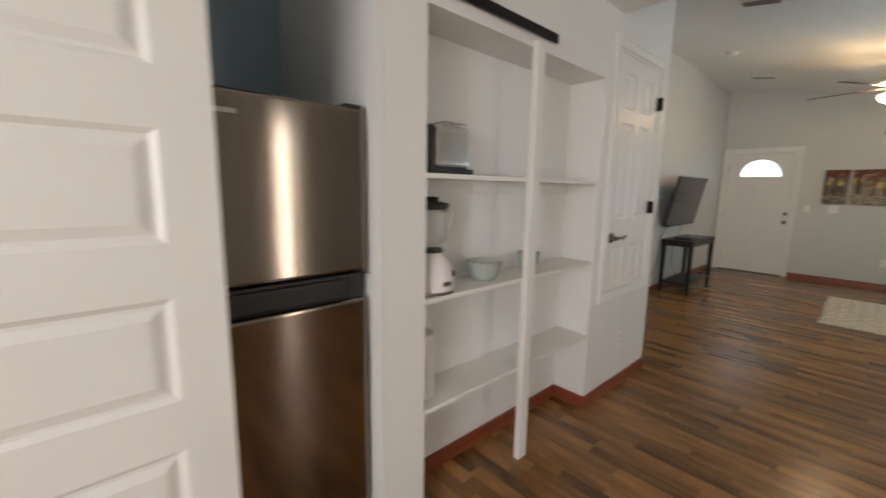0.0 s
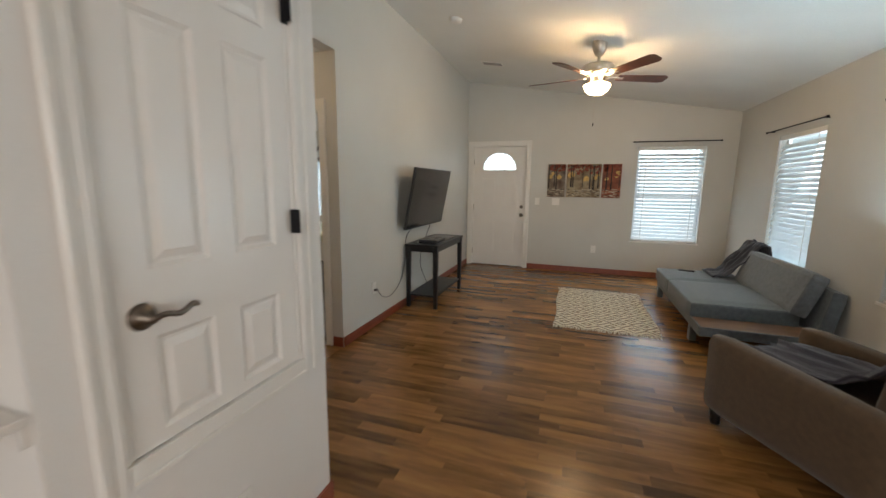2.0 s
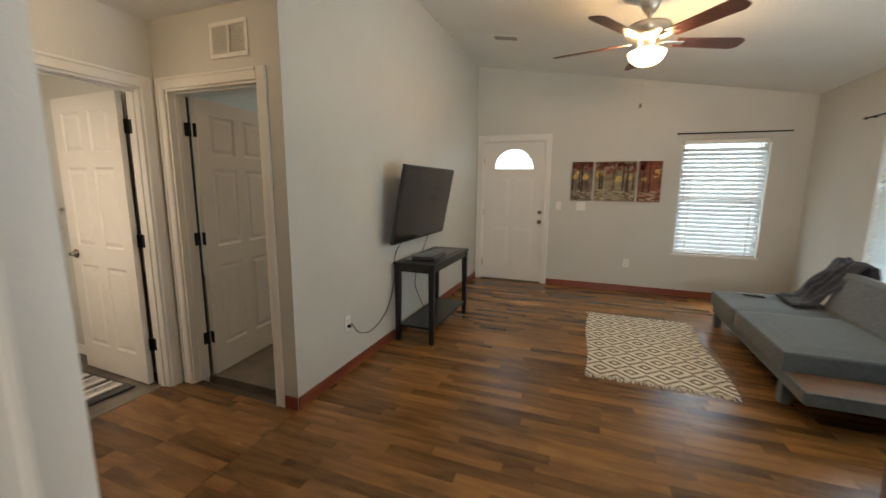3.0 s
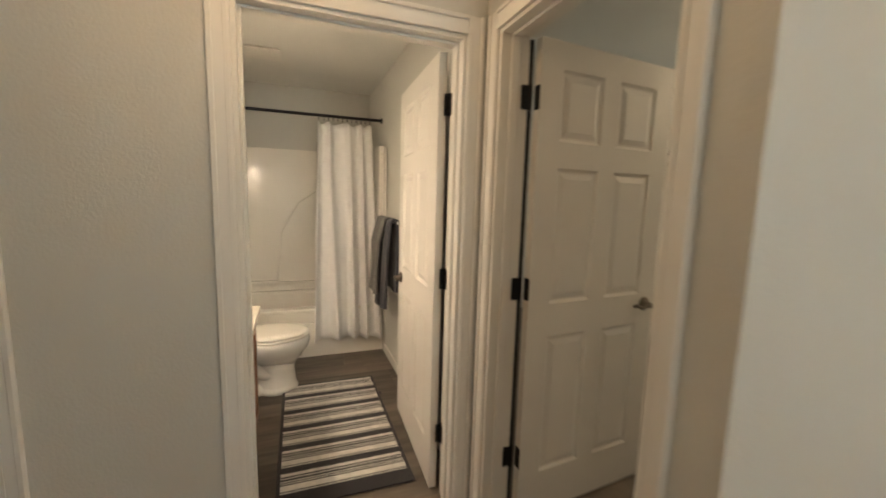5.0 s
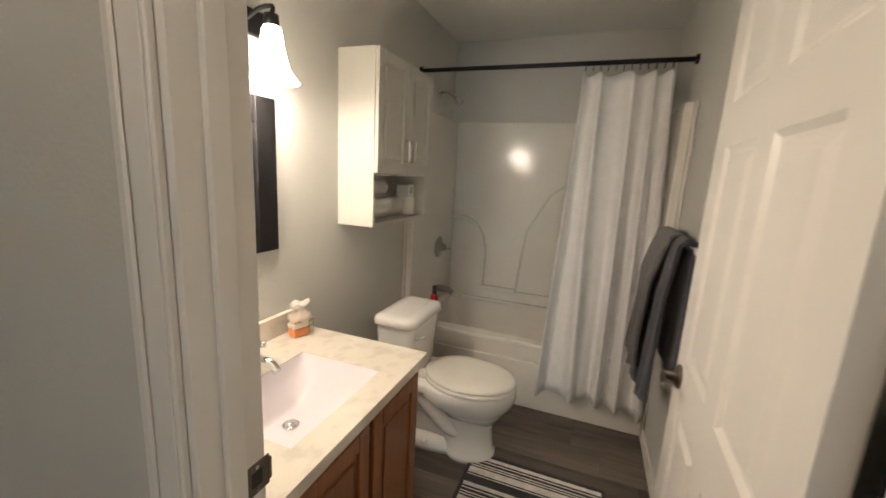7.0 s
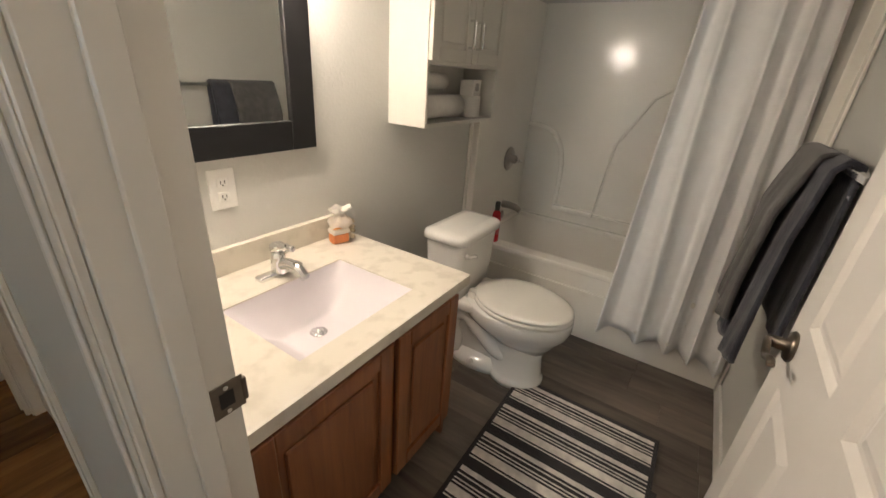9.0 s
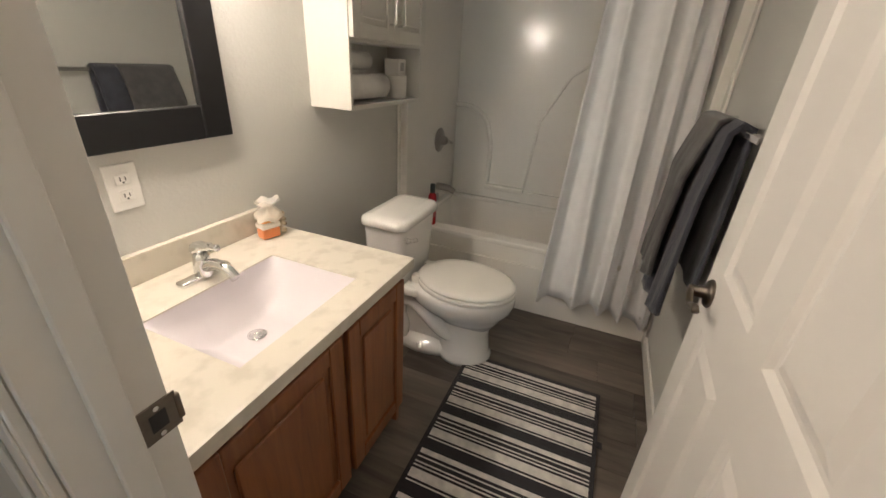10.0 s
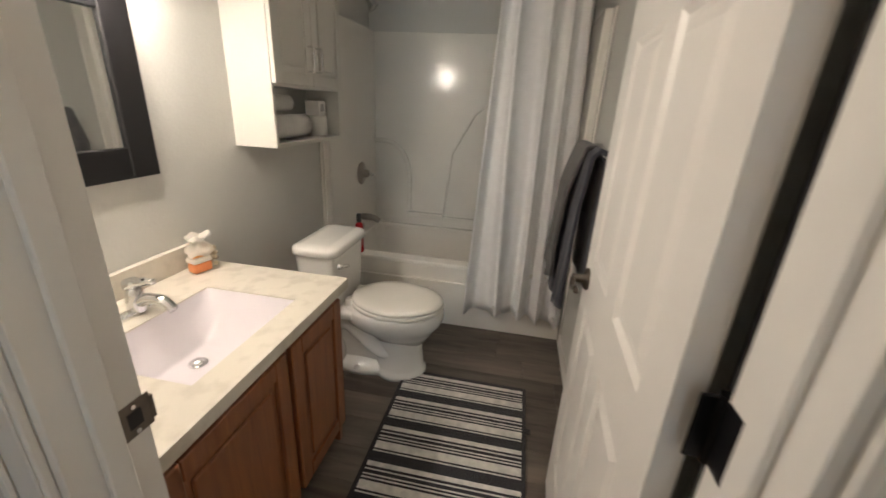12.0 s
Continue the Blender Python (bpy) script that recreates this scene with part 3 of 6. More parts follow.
# strike plate on the bathroom jamb
st = thing("strike_plate", "aged metal strike plate on the white jamb", "strike plate", (-2.000, 3.7795, 0.885))
bm = box(-0.028, 0.028, 0.0, 0.0025, -0.03, 0.03, 0.001, 1)
part("plate", bm, M_PEWTER, st)
part("latch_hole", box(-0.011, 0.011, 0.002, 0.0035, -0.014, 0.014), M_DARKPL, st)
part("lip", box(-0.033, -0.024, -0.004, 0.004, -0.022, 0.022, 0.003, 2), M_PEWTER, st)
for z in (-0.022, 0.022):
    part("screw", tube((0, 0.001, z), (0, 0.0042, z), 0.004, 10), M_CHROME, st)


# ---- windows with blinds ----
def window(name, at, rz, w, h, gap=0.053, tilt=60, group="living room blinds", first=None):
    """Frame, glass and a slatted blind; local x along the wall, y outwards, z up from the sill."""
    win = thing(name, "white window with two sashes", "window", at, rz, kind="structure")
    for x0, x1, z0, z1 in ((0, 0.045, 0, h), (w - 0.045, w, 0, h), (0.045, w - 0.045, 0, 0.045), (0.045, w - 0.045, h - 0.045, h), (0.045, w - 0.045, h / 2 - 0.02, h / 2 + 0.02)):
        part("window_frame", box(x0, x1, 0.07, 0.11, z0, z1, 0.003, 1), M_TRIM, win)
    for z0, z1 in ((0.045, h / 2 - 0.02), (h / 2 + 0.02, h - 0.045)):
        p = part("pane", box(0.045, w - 0.045, 0.088, 0.092, z0, z1), M_GLASS, win)
        p.visible_shadow = False
    part("window_sill", box(-0.02, w + 0.02, -0.012, 0.07, -0.022, 0.0, 0.004, 2), M_TRIM, win)
    bl = thing("window_blind", "white slatted blind, lowered, lit from behind", "blind", at, rz, group)
    part("head_rail", box(0.008, w - 0.008, 0.005, 0.058, h - 0.052, h - 0.002, 0.004, 1), M_PLASTIC, bl)
    part("bottom_rail", box(0.01, w - 0.01, 0.012, 0.052, 0.006, 0.024, 0.005, 2), M_PLASTIC, bl)
    n = int((h - 0.09) / gap)
    bm = box(0.01, w - 0.01, -0.027, 0.027, -0.0012, 0.0012)
    bmesh.ops.transform(bm, matrix=Matrix.Rotation(radians(tilt), 4, 'X'), verts=bm.verts)
    me = None
    for i in range(n):
        if me is None:
            s = part("slat", bm, M_SLAT, bl)
            me = s.data
        else:
            s = new("slat", me)
            s.parent = bl
        s.location = (0, 0.032, 0.045 + i * gap)
    for x in (w * 0.14, w * 0.86):
        part("ladder_cord", box(x - 0.004, x + 0.004, 0.004, 0.0055, 0.02, h - 0.05), M_PLASTIC, bl)
    part("tilt_wand", tube((w * 0.06, -0.004, h - 0.06), (w * 0.065, -0.006, h * 0.45), 0.004, 8), M_PLASTIC, bl)
    return win


window("window_1", (1.81, 8.63, 0.565), 0, 0.91, 1.44)
window("window_2", (3.10, 7.42, 0.60), -90, 0.91, 1.39)
window("window_3", (3.10, 5.50, 0.60), -90, 0.91, 1.39, 0.053, -22)
window("window_4", (-4.55, 8.75, 0.75), 0, 1.2, 1.2, 0.053, 60, "bedroom blinds")


def curtain_rod(a, b, off):
    t = thing("curtain_rod", "thin dark metal curtain rod above the window", "curtain rod", group="curtain rods")
    a, b, off = Vector(a), Vector(b), Vector(off)
    part("rod", tube(a + off, b + off, 0.007, 10), M_BLACK, t)
    for p in (a, b):
        d = (a - b).normalized() * (1 if p == a else -1)
        part("finial", lathe([(0, -0.012), (0.01, -0.01), (0.014, 0), (0.01, 0.01), (0, 0.012)], p + off + d * 0.008, 10), M_BLACK, t, "", True)
        q = p - d * 0.06
        part("bracket", tube(q, q + off, 0.006, 8), M_BLACK, t)


curtain_rod((1.75, 8.63, 2.075), (2.865, 8.63, 2.075), (0, -0.05, 0))
curtain_rod((3.10, 7.62, 2.05), (3.10, 6.44, 2.05), (-0.05, 0, 0))
curtain_rod((3.10, 5.70, 2.05), (3.10, 4.40, 2.05), (-0.05, 0, 0))


# ---- living room ----
def console_table():
    t = thing("console_table", "black wooden console table with a lower shelf", "table", (-0.845, 5.89, 0))
    L, D, Hh = 1.02, 0.40, 0.735
    part("tabletop", box(0.0, D, 0.0, L, Hh - 0.022, Hh, 0.004, 2), M_BLACKWOOD, t)
    part("glass_inset", box(0.06, D - 0.06, 0.12, L - 0.12, Hh + 0.0002, Hh + 0.004, 0.0015, 1), mat("dark_glass", (0.02, 0.02, 0.022), 0.08), t, "dark glass inset")
    for x0, x1, y0, y1 in ((0.03, D - 0.03, 0.02, 0.038), (0.03, D - 0.03, L - 0.038, L - 0.02), (0.02, 0.038, 0.05, L - 0.05), (D - 0.038, D - 0.02, 0.05, L - 0.05)):
        part("apron", box(x0, x1, y0, y1, Hh - 0.082, Hh - 0.022), M_BLACKWOOD, t)
    part("shelf", box(0.03, D - 0.03, 0.04, L - 0.04, 0.13, 0.15, 0.003, 1), M_BLACKWOOD, t)
    for x in (0.035, D - 0.035):
        for y in (0.035, L - 0.035):
            bm = box(x - 0.027, x + 0.027, y - 0.027, y + 0.027, 0.0, Hh - 0.022, 0.003, 1)
            for v in bm.verts:
                if v.co.z < 0.1:
                    v.co.x, v.co.y = x + (v.co.x - x) * 0.72, y + (v.co.y - y) * 0.72
            part("leg", bm, M_BLACKWOOD, t)


console_table()
lap = thing("media_box", "thin dark closed electronics box on the table", "media player", (-0.66, 6.30, 0.7392), 4)
part("body", box(-0.11, 0.11, -0.19, 0.19, 0, 0.022, 0.006, 2), mat("grey_plastic", (0.05, 0.05, 0.055), 0.3, 0, 0.1), lap)
part("top_plate", box(-0.06, 0.09, -0.14, 0.12, 0.022, 0.024), mat("silver_plate", (0.35, 0.36, 0.38), 0.25, 0.6, 0.05), lap)

tv = thing("television", "black flat-screen television tilted on its wall arm", "television", (-0.70, 6.335, 1.245))
TVM = pose(0, 0, 0, 0, 0, 90) @ pose(0, 0, 0, 11, 0, 0)
def tv_part(name, b, m, label=""):
    bmesh.ops.transform(b, matrix=TVM, verts=b.verts)
    return part(name, b, m, tv, label)
tv_part("casing", box(-0.597, 0.597, 0.0, 0.028, -0.342, 0.342, 0.006, 2), M_DARKPL)
tv_part("back_housing", box(-0.36, 0.36, 0.028, 0.06, -0.28, 0.12, 0.012, 2), M_DARKPL)
tv_part("screen", box(-0.588, 0.588, -0.0025, 0.0, -0.325, 0.334), mat("dark_screen", (0.012, 0.012, 0.014), 0.12, 0, 0.05), "dark glossy screen")
tv_part("bezel", box(-0.588, 0.588, -0.003, 0.0, -0.340, -0.328), M_BLACK)
part("wall_plate", box(-0.17, -0.155, -0.12, 0.12, -0.12, 0.12, 0.002, 1), M_BLACK, tv)
part("arm", sweep([(-0.155, 0, 0), (-0.09, 0.03, 0.0), (-0.045, 0.0, -0.02)], 0.014, 8), M_BLACK, tv)


def cord(label, pts, r=0.0035):
    c = thing("power_cord", label, "cable")
    part("cable", sweep(curve_points(pts, 7), r, 6), M_DARKPL, c)
    return c


cord("black power cord hanging from the television to the outlet", [(-0.80, 6.05, 0.93), (-0.862, 5.98, 0.80), (-0.864, 5.95, 0.55), (-0.855, 5.80, 0.33), (-0.852, 5.55, 0.23), (-0.852, 5.35, 0.27), (-0.848, 5.23, 0.385)])
cord("black cable behind the console table", [(-0.80, 6.62, 0.92), (-0.862, 6.60, 0.74), (-0.865, 6.45, 0.55), (-0.85, 6.38, 0.42), (-0.85, 6.45, 0.30), (-0.80, 6.48, 0.155)])


def wall_plate(name, label, category, m, w=0.072, h=0.116, kindp="outlet"):
    """Cover plate in local x, z, facing -y."""
    t = thing(name, label, category)
    t.matrix_world = m
    part("plate", box(-w / 2, w / 2, -0.006, 0.0, -h / 2, h / 2, 0.003, 2), M_PLASTIC, t)
    if kindp == "outlet":
        for z in (-0.021, 0.021):
            s = part("socket", box(-0.017, 0.017, -0.0085, -0.006, z - 0.014, z + 0.014, 0.002, 1), M_PLASTIC, t)
            for x in (-0.006, 0.006):
                part("slot", box(x - 0.0012, x + 0.0012, -0.0092, -0.0085, z - 0.004, z + 0.006), M_DARKPL, s)
            part("slot", box(-0.0022, 0.0022, -0.0092, -0.0085, z - 0.0105, z - 0.006), M_DARKPL, s)
    else:
        n = max(1, round(w / 0.05) - 1) if w > 0.08 else 1
        for i in range(n):
            x = (i - (n - 1) / 2) * 0.046
            part("toggle", box(x - 0.005, x + 0.005, -0.016, -0.006, -0.010, 0.010, 0.002, 1), M_PLASTIC, t)
    return t


wall_plate("wall_outlet", "white outlet low on the television wall, plugged in", "outlet", pose(-0.87, 5.21, 0.39, 0, 0, 90))
part("plug", box(-0.012, 0.012, -0.03, -0.006, -0.03, -0.008, 0.004, 2), M_DARKPL, bpy.data.objects["wall_outlet"], "black plug")
wall_plate("wall_outlet", "white outlet on the front wall", "outlet", pose(1.273, 8.63, 0.394))
wall_plate("wall_outlet", "white outlet below the closet door", "outlet", pose(0.0, 2.734, 0.355, 0, 0, 90))
wall_plate("light_switch", "white single light switch by the front door", "light switch", pose(0.346, 8.63, 1.15), kindp="toggle")
wall_plate("light_switch", "white double light switch by the front door", "light switch", pose(0.644, 8.63, 1.15), w=0.118, kindp="toggle")


def canvas(x0, x1, seed, tones, label):
    """A canvas print: painted autumn trees by a wet street, in plain shapes."""
    rr = random.Random(seed)
    z0, z1, y = 1.228, 1.752, 8.628
    t = thing("canvas_print", label, "painting", group="three-part canvas print")
    m = mat("painted_canvas", tones[0], 0.7, 0, 0.55, 9, 0.3, 150)
    rp = [n for n in m.node_tree.nodes if n.type == 'VALTORGB'][0]
    rp.color_ramp.elements[0].color, rp.color_ramp.elements[1].color = (*tones[0], 1), (*tones[1], 1)
    part("canvas", box(x0, x1, y - 0.028, y, z0, z1, 0.002, 1), m, t)
    H1 = z1 - z0
    dark = mat("painted_dark", (0.03, 0.022, 0.02), 0.7, 0, 0.3, 30)
    red = mat("painted_leaves", (0.26, 0.055, 0.03), 0.7, 0, 0.5, 40)
    gold = mat("painted_gold", (0.62, 0.40, 0.13), 0.7, 0, 0.3, 30)
    pale = mat("painted_pale", (0.50, 0.44, 0.34), 0.7, 0, 0.25, 25)
    yb = y - 0.0292
    def blob(bm, cx, cz, rx, rz, d):
        n = 11
        bm.faces.new([bm.verts.new((min(max(cx + rx * (0.75 + 0.5 * rr.random()) * math.cos(2 * math.pi * i / n), x0 + 0.003), x1 - 0.003), yb - d,
                                    min(max(cz + rz * (0.75 + 0.5 * rr.random()) * math.sin(2 * math.pi * i / n), z0 + 0.003), z1 - 0.003))) for i in range(n)])
    bm = bmesh.new()
    for _ in range(int(46 * (x1 - x0) / 0.5)):
        blob(bm, rr.uniform(x0, x1), z0 + H1 * rr.uniform(0.02, 0.26), rr.uniform(0.01, 0.05), 0.005, 0.0)
    part("water_strokes", bm, pale, t)["kind"] = "stuff"
    bm = bmesh.new()
    for _ in range(int(5 * (x1 - x0) / 0.5) + 1):
        r = rr.uniform(0.02, 0.045)
        blob(bm, rr.uniform(x0 + 0.03, x1 - 0.03), z0 + H1 * rr.uniform(0.55, 0.75), r, r, 0.0006)
    part("glow_spots", bm, gold, t)["kind"] = "stuff"
    bm = bmesh.new()
    for _ in range(int(70 * (x1 - x0) / 0.5)):
        r = rr.uniform(0.006, 0.022)
        blob(bm, rr.uniform(x0, x1), z0 + H1 * (0.98 - abs(rr.gauss(0, 0.12))), r * 1.4, r, 0.0012)
    part("leaves", bm, red, t)["kind"] = "stuff"
    bm = bmesh.new()
    for _ in range(int(7 * (x1 - x0) / 0.5) + 1):
        cx, w, b = rr.uniform(x0 + 0.02, x1 - 0.02), rr.uniform(0.004, 0.013), z0 + H1 * rr.uniform(0.22, 0.32)
        bm.faces.new([bm.verts.new(v) for v in ((cx - w, yb - 0.0018, b), (cx + w, yb - 0.0018, b), (cx + w * 0.5, yb - 0.0018, z1 - 0.01), (cx - w * 0.4, yb - 0.0018, z1 - 0.01))])
    for _ in range(int(26 * (x1 - x0) / 0.5)):
        blob(bm, rr.uniform(x0, x1), z0 + H1 * rr.uniform(0.03, 0.25), rr.uniform(0.01, 0.04), 0.004, 0.0012)
    part("tree_trunks", bm, dark, t)["kind"] = "stuff"


canvas(0.50, 0.775, 1, ((0.10, 0.055, 0.035), (0.30, 0.25, 0.19)), "dark autumn trees on the narrow first canvas panel")
canvas(0.80, 1.31, 2, ((0.16, 0.10, 0.05), (0.45, 0.38, 0.26)), "golden autumn street scene on the wide canvas panel")
canvas(1.335, 1.605, 3, ((0.12, 0.03, 0.02), (0.36, 0.12, 0.06)), "red autumn trees on the last canvas panel")


def ceiling_fan():
    t = thing("ceiling_fan", "five-bladed ceiling fan with a lit frosted glass bowl", "ceiling fan", (1.09, 6.26, 0))
    zc = ceil_z(1.09)
    part("canopy", lathe([(0, zc + 0.02), (0.072, zc + 0.02), (0.074, zc - 0.025), (0.058, zc - 0.085), (0.036, zc - 0.125), (0, zc - 0.126)]), M_NICKEL, t, "brushed nickel canopy", True)
    part("rod", tube((0, 0, zc - 0.18), (0, 0, zc - 0.08), 0.013), M_NICKEL, t)
    part("motor", lathe([(0, 2.595), (0.03, 2.61), (0.06, 2.595), (0.14, 2.585), (0.155, 2.565), (0.155, 2.52), (0.13, 2.495), (0.075, 2.48), (0.07, 2.43), (0.08, 2.42), (0, 2.42)]), M_NICKEL, t, "brushed nickel motor housing", True)
    bw = wood("dark_fan_blade", (0.045, 0.014, 0.009), (0.13, 0.04, 0.022), 0.35, 0, 10)
    for k in range(5):
        a = -50 + 72 * k
        bm = grid_sheet(lambda u, v: Vector((0.20 + 0.50 * u, (v - 0.5) * (0.105 + 0.035 * u) * (1.0 - 0.45 * max(0, (u - 0.88) / 0.12) ** 2), 0)), 25, 6, 0.007)
        bmesh.ops.transform(bm, matrix=pose(0, 0, 2.478, 0, 0, a) @ pose(0, 0, 0, -13, 0, 0), verts=bm.verts)
        bl = part("blade", bm, bw, t)
        bm = bmesh.new()
        add_box(bm, 0.11, 0.26, -0.018, 0.018, -0.004, 0.002, 0.002, 1, pose(0, 0, 2.472, 0, 0, a) @ pose(0, 0, 0, -13, 0, 0))
        part("blade_iron", bm, M_NICKEL, bl)
    part("lamp_bowl", lathe([(0.118, 2.405), (0.128, 2.40), (0.122, 2.375), (0.105, 2.345), (0.07, 2.318), (0.03, 2.306), (0, 2.304)]), glowing("lit_frosted_glass", (1.0, 0.70, 0.38), 14.0), t, "glowing frosted glass bowl", True)
    part("bowl_finial", lathe([(0, 2.306), (0.012, 2.304), (0.014, 2.296), (0.006, 2.285), (0, 2.284)]), M_NICKEL, t, "", True)
    part("pull_chain", tube((-0.01, -0.02, 2.30), (-0.015, -0.03, 2.03), 0.0018, 6), M_NICKEL, t)
    part("chain_fob", lathe([(0, 2.0), (0.006, 2.005), (0.007, 2.02), (0.003, 2.035), (0, 2.036)], (-0.015, -0.03, 0), 10), M_BLACKWOOD, t, "", True)


ceiling_fan()


# grey slats, darker than the white vent frame
M_VENT = mat("grey_vent_paint", (0.34, 0.33, 0.31), 0.6, 0, 0.15, 20)


def ceiling_vent(x, y, w=0.30, d=0.16):
    s = thing("ceiling_vent", "white louvred air vent in the sloped ceiling", "vent", group="ceiling vents")
    s.matrix_world = Matrix.Translation((x, y, ceil_z(x))) @ Matrix.Rotation(math.atan(0.164), 4, 'Y')
    for a in ((-w / 2, w / 2, -d / 2, -d / 2 + 0.025), (-w / 2, w / 2, d / 2 - 0.025, d / 2), (-w / 2, -w / 2 + 0.025, -d / 2 + 0.025, d / 2 - 0.025), (w / 2 - 0.025, w / 2, -d / 2 + 0.025, d / 2 - 0.025)):
        part("frame", box(*a, -0.008, -0.0005, 0.002, 1), M_PLASTIC, s)
    part("backing", box(-w / 2 + 0.025, w / 2 - 0.025, -d / 2 + 0.025, d / 2 - 0.025, -0.002, -0.0006), M_DARKPL, s)
    for i in range(7):
        yy = -d / 2 + 0.034 + i * (d - 0.068) / 6
        bm = bmesh.new()
        add_box(bm, -w / 2 + 0.025, w / 2 - 0.025, -0.005, 0.005, -0.0006, 0.0006, 0, 1, pose(0, yy, -0.006, -62, 0, 0))
        part("slat", bm, M_VENT, s)


ceiling_vent(-0.21, 7.35)
ceiling_vent(0.26, 4.3)
sd = thing("smoke_detector", "round white smoke detector on the sloped ceiling", "smoke detector")
sd.matrix_world = Matrix.Translation((-0.27, 5.86, ceil_z(-0.27))) @ Matrix.Rotation(math.atan(0.164), 4, 'Y')
part("body", lathe([(0, -0.04), (0.035, -0.04), (0.055, -0.03), (0.065, -0.012), (0.065, 0.004)]), M_PLASTIC, sd, "", True)

# flat woven rug
def woven_rug():
    t = thing("area_rug", "cream and tan woven rug with diamond bands and fringe", "rug")
    m = bpy.data.materials.new("woven_wool")
    m.use_nodes = True
    n, l = m.node_tree.nodes, m.node_tree.links
    b = n["Principled BSDF"]
    b.inputs["Roughness"].default_value = 0.95
    tc, sp = n.new("ShaderNodeTexCoord"), n.new("ShaderNodeSeparateXYZ")
    l.new(tc.outputs["Object"], sp.inputs[0])

    def mth(op, a, c=None):
        q = n.new("ShaderNodeMath")
        q.operation = op
        for i, v in enumerate((a, c)):
            if v is None:
                continue
            if isinstance(v, (int, float)):
                q.inputs[i].default_value = v
            else:
                l.new(v, q.inputs[i])
        return q.outputs[0]
    dx = mth('PINGPONG', sp.outputs[0], 0.11)
    dy = mth('PINGPONG', sp.outputs[1], 0.128)
    ring = mth('ADD', mth('MULTIPLY', dx, 1.0), mth('MULTIPLY', dy, 1.15))
    lines = mth('GREATER_THAN', mth('PINGPONG', ring, 0.042), 0.027)
    ns = n.new("ShaderNodeTexNoise")
    ns.inputs["Scale"].default_value = 220
    l.new(tc.outputs["Object"], ns.inputs["Vector"])
    mx = n.new("ShaderNodeMix")
    mx.data_type = 'RGBA'
    mx.inputs[6].default_value, mx.inputs[7].default_value = (0.76, 0.70, 0.57, 1), (0.15, 0.10, 0.05, 1)
    l.new(lines, mx.inputs[0])
    l.new(mx.outputs[2], b.inputs["Base Color"])
    bp = n.new("ShaderNodeBump")
    bp.inputs["Strength"].default_value, bp.inputs["Distance"].default_value = 0.6, 0.004
    l.new(ns.outputs[0], bp.inputs["Height"])
    l.new(bp.outputs[0], b.inputs["Normal"])
    t.location = (0.82, 5.87, 0)
    part("weave", grid_sheet(lambda u, v: Vector((1.0 * u + 0.012 * math.sin(7 * v), 1.53 * v, 0.008 + 0.0015 * math.sin(9 * u + 5 * v))), 16, 24, 0.007), m, t)
    rr, bm = random.Random(5), bmesh.new()
    for y0, s in ((0.0, -1), (1.53, 1)):
        for i in range(70):
            x = 0.006 + i * 0.0142
            d, e = rr.uniform(-0.016, 0.016), rr.uniform(0.035, 0.06)
            add_sweep(bm, [(x, y0, 0.006), (x + d * 0.5, y0 + s * e * 0.5, 0.005), (x + d, y0 + s * e, 0.004)], [0.004, 0.004, 0.0055], 5)
    f = part("fringe", bm, cloth("fringe_wool", (0.74, 0.68, 0.56)), t)
    f["kind"] = "stuff"


woven_rug()
M_GREYSOFA = cloth("grey_sofa_fabric", (0.115, 0.135, 0.15))
M_LIGHTSOFA = cloth("pale_grey_sofa_fabric", (0.17, 0.185, 0.20))
M_TAUPE = cloth("taupe_velvet", (0.098, 0.060, 0.032), 320, 0.3)
M_THROW = cloth("dark_throw", (0.032, 0.030, 0.038), 150, 0.8)
M_PLUM = cloth("plum_throw", (0.022, 0.015, 0.027), 150, 0.8)


def soft_box(x0, x1, y0, y1, z0, z1, r=0.035, puff=0.012):
    bm = box(x0, x1, y0, y1, z0, z1)
    bmesh.ops.subdivide_edges(bm, edges=bm.edges[:], cuts=7, use_grid_fill=True)
    cx, cy, cz = (x0 + x1) / 2, (y0 + y1) / 2, (z0 + z1) / 2
    hx, hy, hz = (x1 - x0) / 2, (y1 - y0) / 2, (z1 - z0) / 2
    for v in bm.verts:
        p = v.co - Vector((cx, cy, cz))
        inner = Vector((max(-hx + r, min(hx - r, p.x)), max(-hy + r, min(hy - r, p.y)), max(-hz + r, min(hz - r, p.z))))
        d = p - inner
        if d.length > 1e-6:
            p = inner + d.normalized() * r
        k = puff * (1 - (p.x / hx) ** 2) * (1 - (p.y / hy) ** 2)
        p.z += k * (1 if p.z > 0 else -0.2)
        v.co = p + Vector((cx, cy, cz))
    return bm


